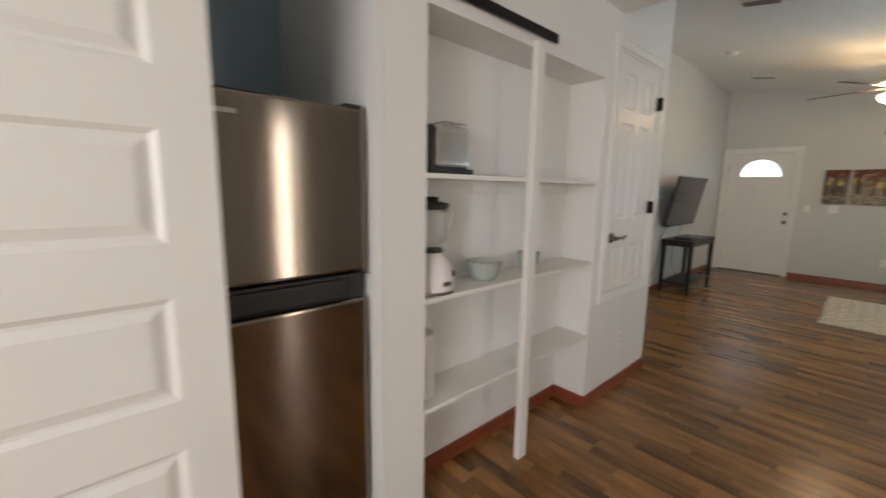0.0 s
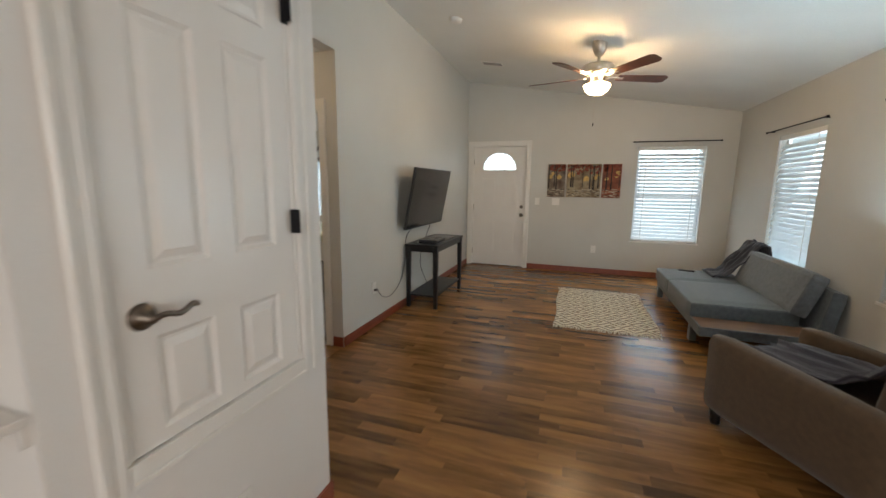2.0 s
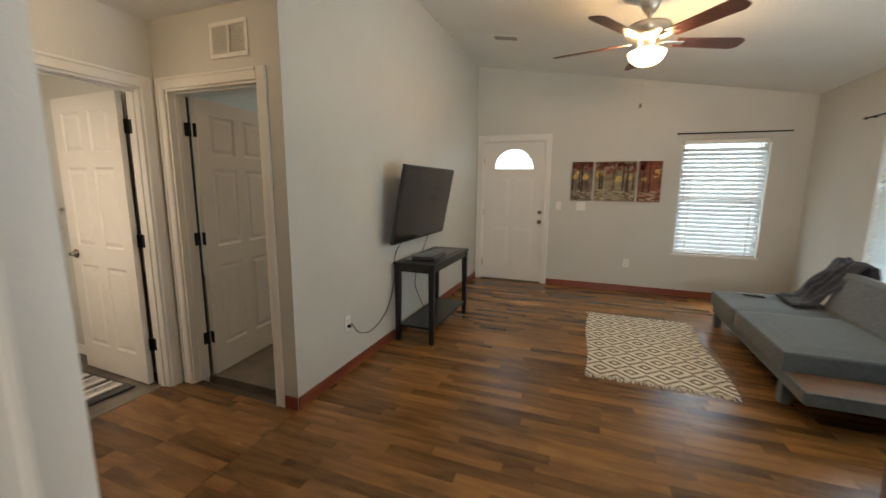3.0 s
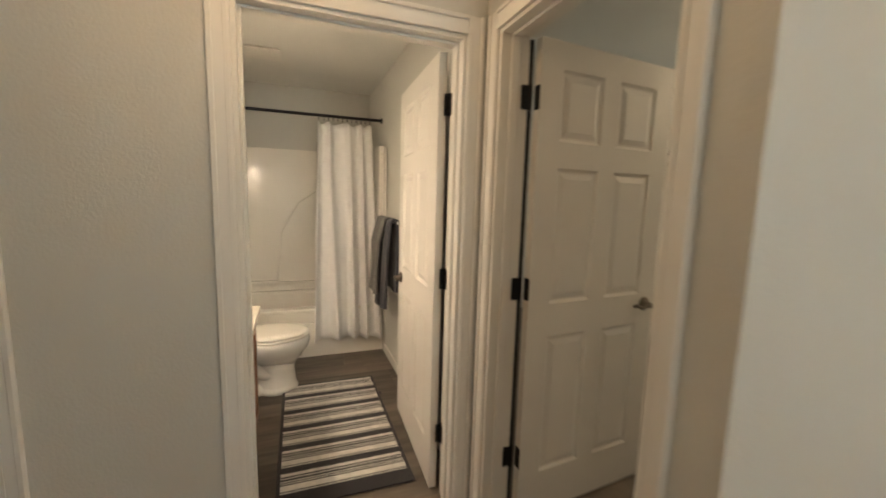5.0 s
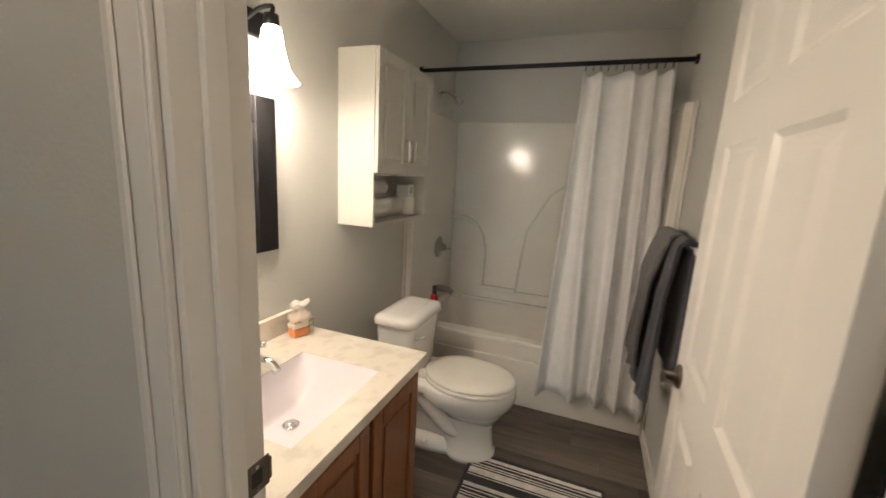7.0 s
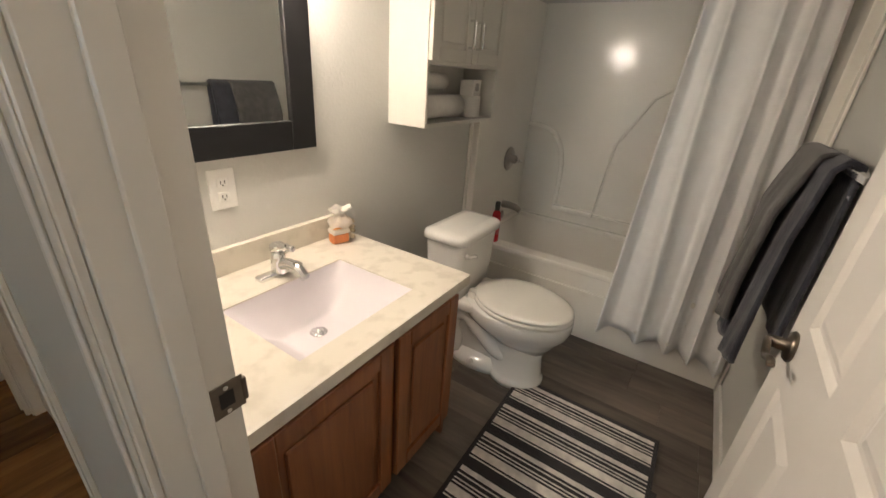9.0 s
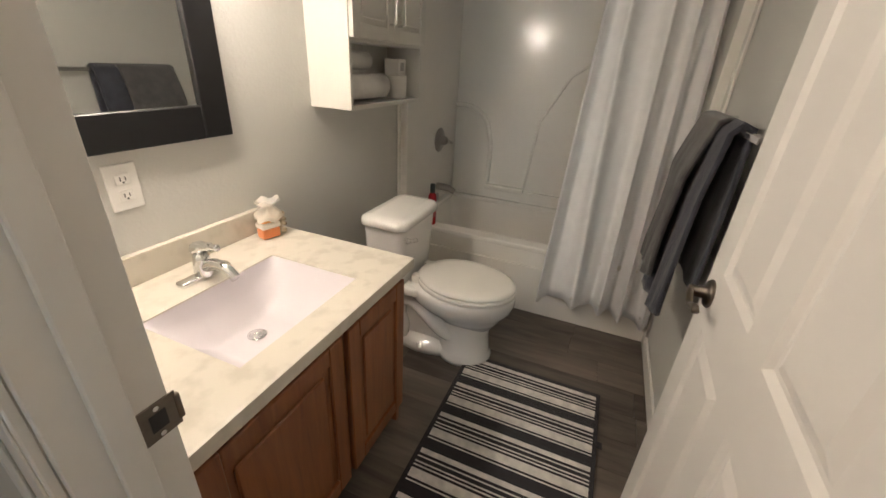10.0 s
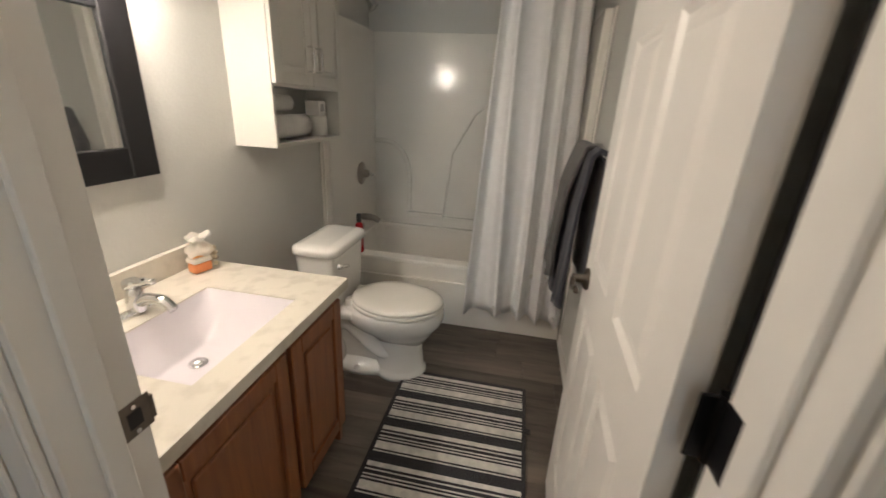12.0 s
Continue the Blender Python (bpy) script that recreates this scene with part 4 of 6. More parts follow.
def sofa():
    t = thing("sofa_bed", "low grey fabric sofa bed with a wood side shelf", "sofa")
    part("seat_cushion", soft_box(2.02, 2.86, 5.90, 6.88, 0.20, 0.37), M_GREYSOFA, t)
    part("seat_cushion", soft_box(2.02, 2.86, 6.885, 7.60, 0.20, 0.365), M_GREYSOFA, t)
    part("base_frame", box(2.05, 2.98, 5.86, 7.57, 0.13, 0.21, 0.01, 2), M_GREYSOFA, t)
    bm = soft_box(-0.075, 0.075, 0.0, 1.30, 0.0, 0.40, 0.04, 0.0)
    bmesh.ops.transform(bm, matrix=pose(2.80, 5.85, 0.33, 0, 20, 0), verts=bm.verts)
    part("backrest", bm, M_LIGHTSOFA, t, "pale grey slanted backrest")
    bm = soft_box(-0.06, 0.06, 0.0, 1.72, 0.0, 0.46, 0.03, 0.0)
    bmesh.ops.transform(bm, matrix=pose(2.955, 5.78, 0.13, 0, 10, 0), verts=bm.verts)
    part("back_panel", bm, M_GREYSOFA, t)
    part("side_shelf", box(2.04, 2.86, 5.58, 5.865, 0.225, 0.243, 0.003, 1), wood("brown_shelf_wood", (0.11, 0.055, 0.03), (0.24, 0.135, 0.075), 0.4, 0, 9), t, "brown wooden side shelf")
    part("shelf_edge", box(2.02, 2.88, 5.56, 5.58, 0.165, 0.246, 0.004, 1), M_GREYSOFA, t)
    part("shelf_edge", box(2.018, 2.04, 5.58, 5.865, 0.165, 0.246, 0.004, 1), M_GREYSOFA, t)
    for x, y in ((2.07, 5.93), (2.07, 7.45), (2.92, 5.93), (2.92, 7.45)):
        part("leg", box(x - 0.03, x + 0.03, y - 0.04, y + 0.04, 0.0, 0.14, 0.006, 2), M_GREYSOFA, t)


sofa()


def throw(label, m, fn, nu=26, nv=26):
    t = thing("throw_blanket", label, "blanket")
    part("cloth", grid_sheet(fn, nu, nv, 0.012), m, t, smooth=True)


def sofa_throw(u, v):
    s = u * 0.95
    pts = ((2.50, 0.392), (2.66, 0.40), (2.80, 0.56), (2.93, 0.765), (3.0, 0.77), (3.03, 0.60))
    k = min(u * 5, 4.999)
    i = int(k)
    x, z = (pts[i][0] + (pts[i + 1][0] - pts[i][0]) * (k - i), pts[i][1] + (pts[i + 1][1] - pts[i][1]) * (k - i))
    y = 7.02 + 0.40 * v + 0.05 * math.sin(5 * u)
    w = 0.05 * noise.noise(Vector((4 * u, 5 * v, 1))) + 0.02 * noise.noise(Vector((11 * u, 13 * v, 4)))
    return Vector((x - abs(w) * 0.6, y, z + abs(w) + 0.012))


throw("crumpled dark grey throw over the sofa back", M_THROW, sofa_throw)
rm = thing("remote_control", "black remote control on the sofa seat", "remote control", (2.32, 7.36, 0.378), 70)
part("body", box(-0.022, 0.022, -0.085, 0.085, 0, 0.016, 0.006, 2), M_DARKPL, rm)
bm = bmesh.new()
for i in range(3):
    for j in range(8):
        add_box(bm, -0.014 + i * 0.011, -0.008 + i * 0.011, -0.065 + j * 0.016, -0.057 + j * 0.016, 0.0158, 0.018)
part("buttons", bm, mat("grey_rubber", (0.12, 0.12, 0.12), 0.7), rm)


def armchair():
    """Seen from its outer side: it faces +y and a little towards the room."""
    t = thing("armchair", "taupe upholstered armchair with dark turned feet", "armchair", (1.70, 4.72, 0), 48)
    # local: x along the outer arm towards the back (-y world-ish), y depth across
    part("seat_cushion", soft_box(0.04, 0.70, 0.14, 0.66, 0.24, 0.42, 0.05, 0.03), M_TAUPE, t)
    part("seat_base", soft_box(0.02, 0.78, 0.12, 0.66, 0.10, 0.26, 0.02, 0.0), M_TAUPE, t)
    for y in (0.0, 0.67):
        bm = soft_box(0.0, 0.86, y, y + 0.13, 0.085, 0.56, 0.055, 0.0)
        for v in bm.verts:
            v.co.z -= 0.05 * max(0, v.co.x) / 0.72 * (1 if v.co.z > 0.3 else 0)
            v.co.x += -0.03 * (v.co.z - 0.1) * (1 if v.co.x < 0.3 else -1.5)
        part("arm", bm, M_TAUPE, t, smooth=True)
    bm = soft_box(0.68, 0.86, 0.10, 0.70, 0.10, 0.80, 0.06, 0.0)
    for v in bm.verts:
        v.co.x += 0.14 * max(0, v.co.z - 0.3)
    part("backrest", bm, M_TAUPE, t, smooth=True)
    for x, y in ((0.06, 0.07), (0.06, 0.73), (0.80, 0.07), (0.80, 0.73)):
        part("foot", lathe([(0, 0), (0.022, 0), (0.028, 0.015), (0.024, 0.04), (0.034, 0.06), (0.034, 0.095), (0, 0.096)], (x, y, 0), 16), M_BLACKWOOD, t, "dark turned foot", True)
    return t


CHAIR = pose(1.755, 4.48, 0, 0, 0, -60)
ch = armchair()
ch.matrix_world = CHAIR


def chair_throw(u, v):
    k = u
    line = ((0.06, 0.45), (0.50, 0.46), (0.70, 0.60), (0.76, 0.83), (0.96, 0.84), (1.0, 0.55))
    q = min(k * 5, 4.999)
    j = int(q)
    x = line[j][0] + (line[j + 1][0] - line[j][0]) * (q - j)
    z = line[j][1] + (line[j + 1][1] - line[j][1]) * (q - j)
    y = 0.17 + 0.46 * v + 0.02 * math.sin(6 * u)
    f = 0.045 * noise.noise(Vector((5 * u, 5 * v, 3))) + 0.02 * noise.noise(Vector((12 * u, 12 * v, 6)))
    p = CHAIR @ Vector((x - abs(f), y, z + abs(f) + 0.02))
    return p


throw("crumpled plum throw draped over the armchair", M_PLUM, chair_throw)

# ---- pantry and kitchen edge ----
M_SHELF = mat("white_shelf_paint", (0.78, 0.75, 0.71), 0.4, 0, 0.03, 4, 0.08, 50)
for z in (1.435, 0.955, 0.495):
    s = thing("pantry_shelf", "white painted pantry shelf board on cleats", "shelf", group="pantry shelves")
    part("board", box(-0.213, -0.004, 0.972, 2.278, z - 0.02, z, 0.002, 1), M_SHELF, s)
    part("back_cleat", box(-0.2145, -0.196, 0.972, 2.278, z - 0.075, z - 0.02, 0.001, 1), M_SHELF, s)
    for y0, y1 in ((0.9705, 0.99), (2.26, 2.2795)):
        part("end_cleat", box(-0.194, -0.01, y0, y1, z - 0.065, z - 0.02, 0.001, 1), M_SHELF, s)
post = thing("shelf_post", "white painted upright in front of the pantry shelves", "post")
part("upright", box(-0.002, 0.030, 1.575, 1.640, 0.0, 2.03, 0.003, 1), M_SHELF, post)


def toaster():
    t = thing("toaster", "brushed steel two-slot toaster with black ends", "toaster", (-0.115, 1.14, 1.435), 0)
    part("body", box(-0.075, 0.075, -0.09, 0.10, 0.02, 0.19, 0.03, 4), mat("polished_steel", (0.62, 0.60, 0.58), 0.16, 1.0, 0.04, 5), t, "polished steel shell")
    part("base", box(-0.078, 0.078, -0.125, 0.118, 0.0, 0.024, 0.008, 2), M_DARKPL, t)
    part("end_cap", box(-0.074, 0.074, -0.125, -0.088, 0.015, 0.185, 0.02, 3), M_DARKPL, t, "black plastic end")
    part("lever_knob", box(-0.015, 0.015, -0.15, -0.12, 0.12, 0.135, 0.004, 2), M_CHROME, t)
    part("slot", box(-0.04, -0.012, -0.06, 0.075, 0.1895, 0.191), M_DARKPL, t)
    part("slot", box(0.012, 0.04, -0.06, 0.075, 0.1895, 0.191), M_DARKPL, t)
    bm = bmesh.new()
    for i in range(4):
        x = -0.045 + i * 0.03
        add_tube(bm, (x, -0.02, 0.205), (x, 0.09, 0.205), 0.003, 6)
    add_tube(bm, (-0.05, -0.02, 0.205), (0.05, -0.02, 0.205), 0.003, 6)
    add_tube(bm, (-0.05, 0.09, 0.205), (0.05, 0.09, 0.205), 0.003, 6)
    for x, y in ((-0.05, -0.02), (0.05, -0.02), (-0.05, 0.09), (0.05, 0.09)):
        add_tube(bm, (x, y, 0.18), (x, y, 0.207), 0.003, 6)
    part("warming_rack", bm, M_CHROME, t)
    part("side_loop", sweep(curve_points([(0.0, 0.095, 0.16), (0.0, 0.13, 0.14), (0.0, 0.14, 0.09), (0.0, 0.125, 0.04), (0.0, 0.10, 0.02)], 5), 0.005, 8), M_DARKPL, t)


toaster()


def blender_jug():
    t = thing("blender", "white countertop blender with a clear jug", "blender", (-0.11, 1.09, 0.955))
    part("base", lathe([(0, 0.0), (0.094, 0.0), (0.099, 0.012), (0.100, 0.05), (0.094, 0.085), (0.078, 0.118), (0.060, 0.142), (0.050, 0.158), (0.050, 0.165), (0, 0.165)]), mat("white_gloss_plastic", (0.80, 0.74, 0.73), 0.18, 0, 0.02), t, "glossy white plastic base", True)
    part("base_ring", lathe([(0.095, 0.0), (0.102, 0.0), (0.102, 0.012), (0.096, 0.014)]), M_STEEL, t, "", True)
    part("collar", lathe([(0.04, 0.163), (0.05, 0.163), (0.05, 0.178), (0.04, 0.18)]), M_DARKPL, t, "", True)
    part("jug", lathe([(0.042, 0.176), (0.046, 0.19), (0.058, 0.27), (0.066, 0.345), (0.063, 0.345), (0.055, 0.27), (0.043, 0.195), (0, 0.19)]), mat("clear_jug", (0.80, 0.82, 0.80), 0.08, 0, 0.02, 8, Alpha=0.22), t, "clear jug", True)
    part("jug_handle", sweep(curve_points([(0.0, 0.062, 0.33), (0.0, 0.105, 0.325), (0.0, 0.115, 0.29), (0.0, 0.09, 0.22), (0.0, 0.055, 0.205)], 6), 0.008, 8), mat("clear_handle", (0.80, 0.82, 0.80), 0.08, 0, 0.02, 8, Alpha=0.35), t, "", True)
    part("lid", lathe([(0.068, 0.34), (0.072, 0.345), (0.072, 0.362), (0.05, 0.37), (0.03, 0.372), (0.03, 0.39), (0, 0.391)]), M_DARKPL, t, "black plastic lid", True)
    part("label_plate", box(0.095, 0.102, -0.02, 0.02, 0.035, 0.055, 0.002, 1), M_STEEL, t)
    part("switch_knob", lathe([(0, 0), (0.014, 0), (0.012, 0.014), (0, 0.015)], (0, 0, 0), 14, pose(0.072, 0.050, 0.075, 60, 0, 90)), M_DARKPL, t, "", True)


blender_jug()
BOWL = mat("frosted_green_glass", (0.70, 0.76, 0.71), 0.18, 0, 0.03, 5)
BOWL.node_tree.nodes["Principled BSDF"].inputs["Transmission Weight"].default_value = 0.45


def bowl(at, s, label):
    t = thing("glass_bowl", label, "bowl", at)
    part("bowl", lathe([(0, 0.006), (0.05 * s, 0.004), (0.055 * s, 0.0), (0.06 * s, 0.004), (0.085 * s, 0.03), (0.10 * s, 0.085), (0.105 * s, 0.088), (0.10 * s, 0.09), (0.095 * s, 0.085), (0.078 * s, 0.036), (0.05 * s, 0.012), (0, 0.011)]), BOWL, t, "", True)


bowl((-0.108, 1.42, 0.956), 0.84, "pale green glass mixing bowl on the shelf")
bowl((-0.13, 1.80, 0.956), 0.6, "clear greenish glass bowl on the shelf")
roll = thing("paper_towel_roll", "white paper towel roll standing on the lower shelf", "paper towel", (-0.12, 1.045, 0.4955))
part("paper", lathe([(0.02, 0), (0.058, 0), (0.06, 0.004), (0.06, 0.276), (0.058, 0.28), (0.02, 0.28), (0.02, 0.0)]), mat("paper", (0.80, 0.77, 0.73), 0.9, 0, 0.03, 30, 0.4, 150), roll, "", True)
part("core", lathe([(0.02, 0.0), (0.02, 0.2815), (0.0185, 0.2815), (0.0185, 0.0)]), mat("brown_card", (0.22, 0.14, 0.09), 0.9), roll)

rail = thing("barn_door_rail", "black steel sliding door rail on the wall", "door rail")
part("bar", box(0.018, 0.026, -1.2, 1.735, 2.05, 2.09, 0.001, 1), M_BLACK, rail)
for y in (-0.9, -0.3, 0.35, 0.95, 1.68):
    part("standoff", tube((0.0, y, 2.07), (0.018, y, 2.07), 0.010, 12), M_BLACK, rail)
    part("bolt", tube((0.026, y, 2.07), (0.032, y, 2.07), 0.011, 6), M_BLACK, rail)
part("end_stop", box(0.012, 0.045, 1.17, 1.22, 2.088, 2.125, 0.004, 1), M_BLACK, rail)

barn = thing("door_sliding", "white five-panel sliding door hung before the refrigerator", "door", (0.099, -0.63, 0.012), 90, kind="structure")
leaf(barn, 0.90, 2.02, 0.042, [(0.105, 0.795, z, z + 0.235) for z in (0.18, 0.535, 0.889, 1.243, 1.598)])
for x in (0.15, 0.75):
    hg = part("hanger", box(x - 0.02, x + 0.02, -0.027, -0.021, 1.80, 2.10, 0.001, 1), M_BLACK, barn, "black strap hanger")
    part("wheel", tube((x, 0.075, 2.10), (x, 0.053, 2.10), 0.035, 20), M_BLACK, hg)


def fridge():
    t = thing("refrigerator", "brushed stainless top-freezer refrigerator in its alcove", "refrigerator", (0, 0, 0))
    part("cabinet", box(-0.76, -0.115, 0.02, 0.745, 0.02, 1.61, 0.006, 1), mat("dark_grey_case", (0.06, 0.06, 0.065), 0.45), t)
    part("freezer_door", box(-0.11, -0.05, 0.02, 0.745, 1.095, 1.63, 0.012, 3), M_FRIDGE, t, "brushed steel freezer door")
    part("main_door", box(-0.11, -0.05, 0.02, 0.745, 0.06, 1.0, 0.012, 3), M_FRIDGE, t, "brushed steel main door")
    part("gap_band", box(-0.105, -0.075, 0.022, 0.743, 1.0, 1.095), M_DARKPL, t)
    part("grip", box(-0.08, -0.046, 0.03, 0.66, 1.008, 1.078, 0.010, 2), M_DARKPL, t, "black recessed grip")
    part("grip_lip", box(-0.08, -0.042, 0.03, 0.735, 1.080, 1.092, 0.003, 1), M_DARKPL, t)
    part("hinge_cap", box(-0.11, -0.055, 0.68, 0.742, 1.63, 1.642, 0.004, 2), M_DARKPL, t)
    part("badge", box(-0.0502, -0.049, 0.30, 0.36, 1.565, 1.578, 0.0003, 1), M_CHROME, t)
    for x in (-0.7, -0.16):
        for y in (0.07, 0.69):
            part("foot", tube((x, y, 0), (x, y, 0.024), 0.02, 12), M_DARKPL, t)


M_FRIDGE = wood("brushed_stainless", (0.25, 0.215, 0.185), (0.32, 0.28, 0.245), 0.125, 2, 60, "", 2.0)
M_FRIDGE.node_tree.nodes["Principled BSDF"].inputs["Metallic"].default_value = 1.0
[k for k in M_FRIDGE.node_tree.nodes if k.type == 'BUMP'][0].inputs["Strength"].default_value = 0.03
M_FRIDGE.node_tree.nodes["Principled BSDF"].inputs["Anisotropic"].default_value = 0.75
M_FRIDGE.node_tree.nodes["Principled BSDF"].inputs["Anisotropic Rotation"].default_value = 0.25
fridge()
# vent grille over the bedroom door
gr = thing("return_grille", "white return air grille above the bedroom door", "vent", (-1.23, 4.66, 2.232))
for x0, x1, z0, z1 in ((-0.145, 0.145, -0.10, -0.075), (-0.145, 0.145, 0.075, 0.10), (-0.145, -0.12, -0.075, 0.075), (0.12, 0.145, -0.075, 0.075), (-0.012, 0.012, -0.075, 0.075)):
    part("frame", box(x0, x1, -0.011, -0.001, z0, z1, 0.003, 1), M_PLASTIC, gr)
for i in range(13):
    bm = bmesh.new()
    add_box(bm, -0.12, 0.12, -0.008, 0.0, -0.0008, 0.0008, 0, 1, pose(0, -0.002, -0.069 + i * 0.0115, 40, 0, 0))
    part("slat", bm, M_PLASTIC, gr)
hl = thing("hall_ceiling_light", "round frosted ceiling light in the hall", "ceiling light", (-1.36, 3.90, 0))
part("base", lathe([(0, 2.42), (0.13, 2.42), (0.13, 2.405), (0, 2.405)]), M_STEEL, hl, "", True)
part("diffuser", lathe([(0.125, 2.405), (0.12, 2.375), (0.08, 2.345), (0, 2.335)]), glowing("lit_hall_glass", (1.0, 0.72, 0.42), 5.0), hl, "glowing frosted diffuser", True)

tagged(link_bm("wall_fridge_lining", box(-0.80, 0.0, 0.770, 0.788, 0.0, 2.97), M_WHITE_WALL), "white side of the refrigerator alcove", "wall", kind="structure")

# ---- bathroom ----
M_QUARTZ = mat("cream_cultured_marble", (0.62, 0.575, 0.495), 0.16, 0, 0.06, 16, 0.02, 60)
rp = [n for n in M_QUARTZ.node_tree.nodes if n.type == 'VALTORGB'][0]
rp.color_ramp.elements[0].position, rp.color_ramp.elements[1].position = 0.36, 0.5
rp.color_ramp.elements[0].color = (0.575, 0.53, 0.45, 1)
M_OAK = wood("stained_vanity_wood", (0.17, 0.058, 0.019), (0.33, 0.125, 0.045), 0.32, 2, 14, "", 3.0)
M_BASIN = mat("white_basin", (0.72, 0.675, 0.70), 0.10, 0, 0.01, 4)
VX0, VX1, VY0, VY1, VZ = -2.835, -2.022, 3.142, 3.745, 0.745


def vanity():
    t = thing("vanity_cabinet", "brown stained wood vanity with two panel doors", "cabinet")
    bm = bmesh.new()
    add_box(bm, VX0 + 0.012, VX0 + 0.03, VY0, VY1 - 0.045, 0.0, VZ - 0.036)
    add_box(bm, VX1 - 0.03, VX1 - 0.002, VY0, VY1 - 0.045, 0.0, VZ - 0.036)
    add_box(bm, VX0 + 0.03, VX1 - 0.03, VY0, VY1 - 0.06, 0.10, 0.118)
    add_box(bm, VX0 + 0.03, VX1 - 0.03, VY1 - 0.12, VY1 - 0.105, 0.0, 0.10)
    part("carcass", bm, M_OAK, t)
    yf0, yf1 = VY1 - 0.062, VY1 - 0.044
    for x0, x1, z0, z1 in ((VX0 + 0.03, VX0 + 0.06, 0.10, VZ - 0.036), (VX1 - 0.06, VX1 - 0.03, 0.10, VZ - 0.036), (VX0 + 0.06, VX1 - 0.06, VZ - 0.076, VZ - 0.036), (VX0 + 0.06, VX1 - 0.06, 0.10, 0.13), (-2.50, -2.465, 0.13, VZ - 0.076)):
        part("face_frame", box(x0, x1, yf0, yf1, z0, z1), M_OAK, t)
    for x0, x1 in ((VX0 + 0.018, -2.495), (-2.470, VX1 - 0.02)):
        z0, z1, w = 0.105, VZ - 0.075, 0.055
        y0, y1 = yf1 + 0.001, yf1 + 0.021
        d = part("door", box(x0 + w, x1 - w, y0, y1 - 0.010, z0 + w, z1 - w), M_OAK, t)
        for a in ((x0, x0 + w, z0, z1), (x1 - w, x1, z0, z1), (x0 + w, x1 - w, z0, z0 + w), (x0 + w, x1 - w, z1 - w, z1)):
            part("frame_rail", box(a[0], a[1], y0, y1, a[2], a[3], 0.003, 1), M_OAK, d)
        part("raised_panel", box(x0 + w + 0.02, x1 - w - 0.02, y1 - 0.011, y1 - 0.003, z0 + w + 0.02, z1 - w - 0.02, 0.005, 1), M_OAK, d)


vanity()


def countertop():
    """Top with a rectangular basin opening and a sloped basin below."""
    t = thing("bathroom_countertop", "cream marbled vanity top with moulded white basin", "countertop")
    sx0, sx1, sy0, sy1 = -2.64, -2.218, 3.335, 3.655
    bm = bmesh.new()
    for a in ((VX0 - 0.004, sx0, VY0, VY1), (sx1, VX1, VY0, VY1), (sx0, sx1, VY0, sy0), (sx0, sx1, sy1, VY1)):
        add_box(bm, *a, VZ - 0.036, VZ)
    bmesh.ops.remove_doubles(bm, verts=bm.verts, dist=1e-5)
    part("slab", bm, M_QUARTZ, t)
    part("backsplash", box(VX0 - 0.002, VX1, VY0, VY0 + 0.022, VZ, VZ + 0.085, 0.004, 2), M_QUARTZ, t)

    def basin(u, v):
        x, y = sx0 + (sx1 - sx0) * u, sy0 + (sy1 - sy0) * v
        fx = min(u, 1 - u) * 2
        deep = 0.125 * min(1.0, (fx / 0.55)) ** 0.62 * min(1.0, (v / 0.22)) ** 0.55 * min(1.0, ((1 - v) / 0.10)) ** 0.5
        return Vector((x, y, VZ - 0.004 - deep))
    part("basin", grid_sheet(basin, 28, 28), M_BASIN, t, "white moulded basin", True)
    dx, dy, dz = -2.425, 3.465, VZ - 0.128
    dr = part("drain", lathe([(0.024, 0.0), (0.026, 0.003), (0.021, 0.004), (0.019, 0.001)], (dx, dy, dz), 20), M_CHROME, t, "chrome drain", True)
    part("plug", lathe([(0.017, 0.002), (0.0165, 0.010), (0.0, 0.012)], (dx, dy, dz), 18), M_CHROME, dr, "", True)


countertop()


def faucet():
    t = thing("faucet", "chrome single-lever bathroom faucet", "faucet", (-2.445, 3.275, VZ), 0)
    bm = box(-0.078, 0.078, -0.026, 0.026, 0.0, 0.016, 0.007, 3)
    for v in bm.verts:
        v.co.y *= 1 - 0.45 * (abs(v.co.x) / 0.078) ** 2
    part("base_plate", bm, M_CHROME, t, "", True)
    part("body", lathe([(0.027, 0.01), (0.025, 0.03), (0.022, 0.06), (0.020, 0.075), (0.012, 0.08), (0, 0.081)]), M_CHROME, t, "", True)
    part("spout", sweep(curve_points([(0, 0.01, 0.035), (0, 0.05, 0.052), (0, 0.095, 0.050), (0, 0.125, 0.028)], 6), [0.017] * 7 + [0.016] * 6 + [0.0145] * 6, 14), M_CHROME, t, "", True)
    bm = sweep(curve_points([(0, -0.015, 0.085), (0, 0.01, 0.095), (0, 0.045, 0.104), (0, 0.075, 0.108)], 5), [0.019] * 6 + [0.013] * 5 + [0.009] * 5, 12)
    part("lever", bm, M_CHROME, t, "", True)


faucet()


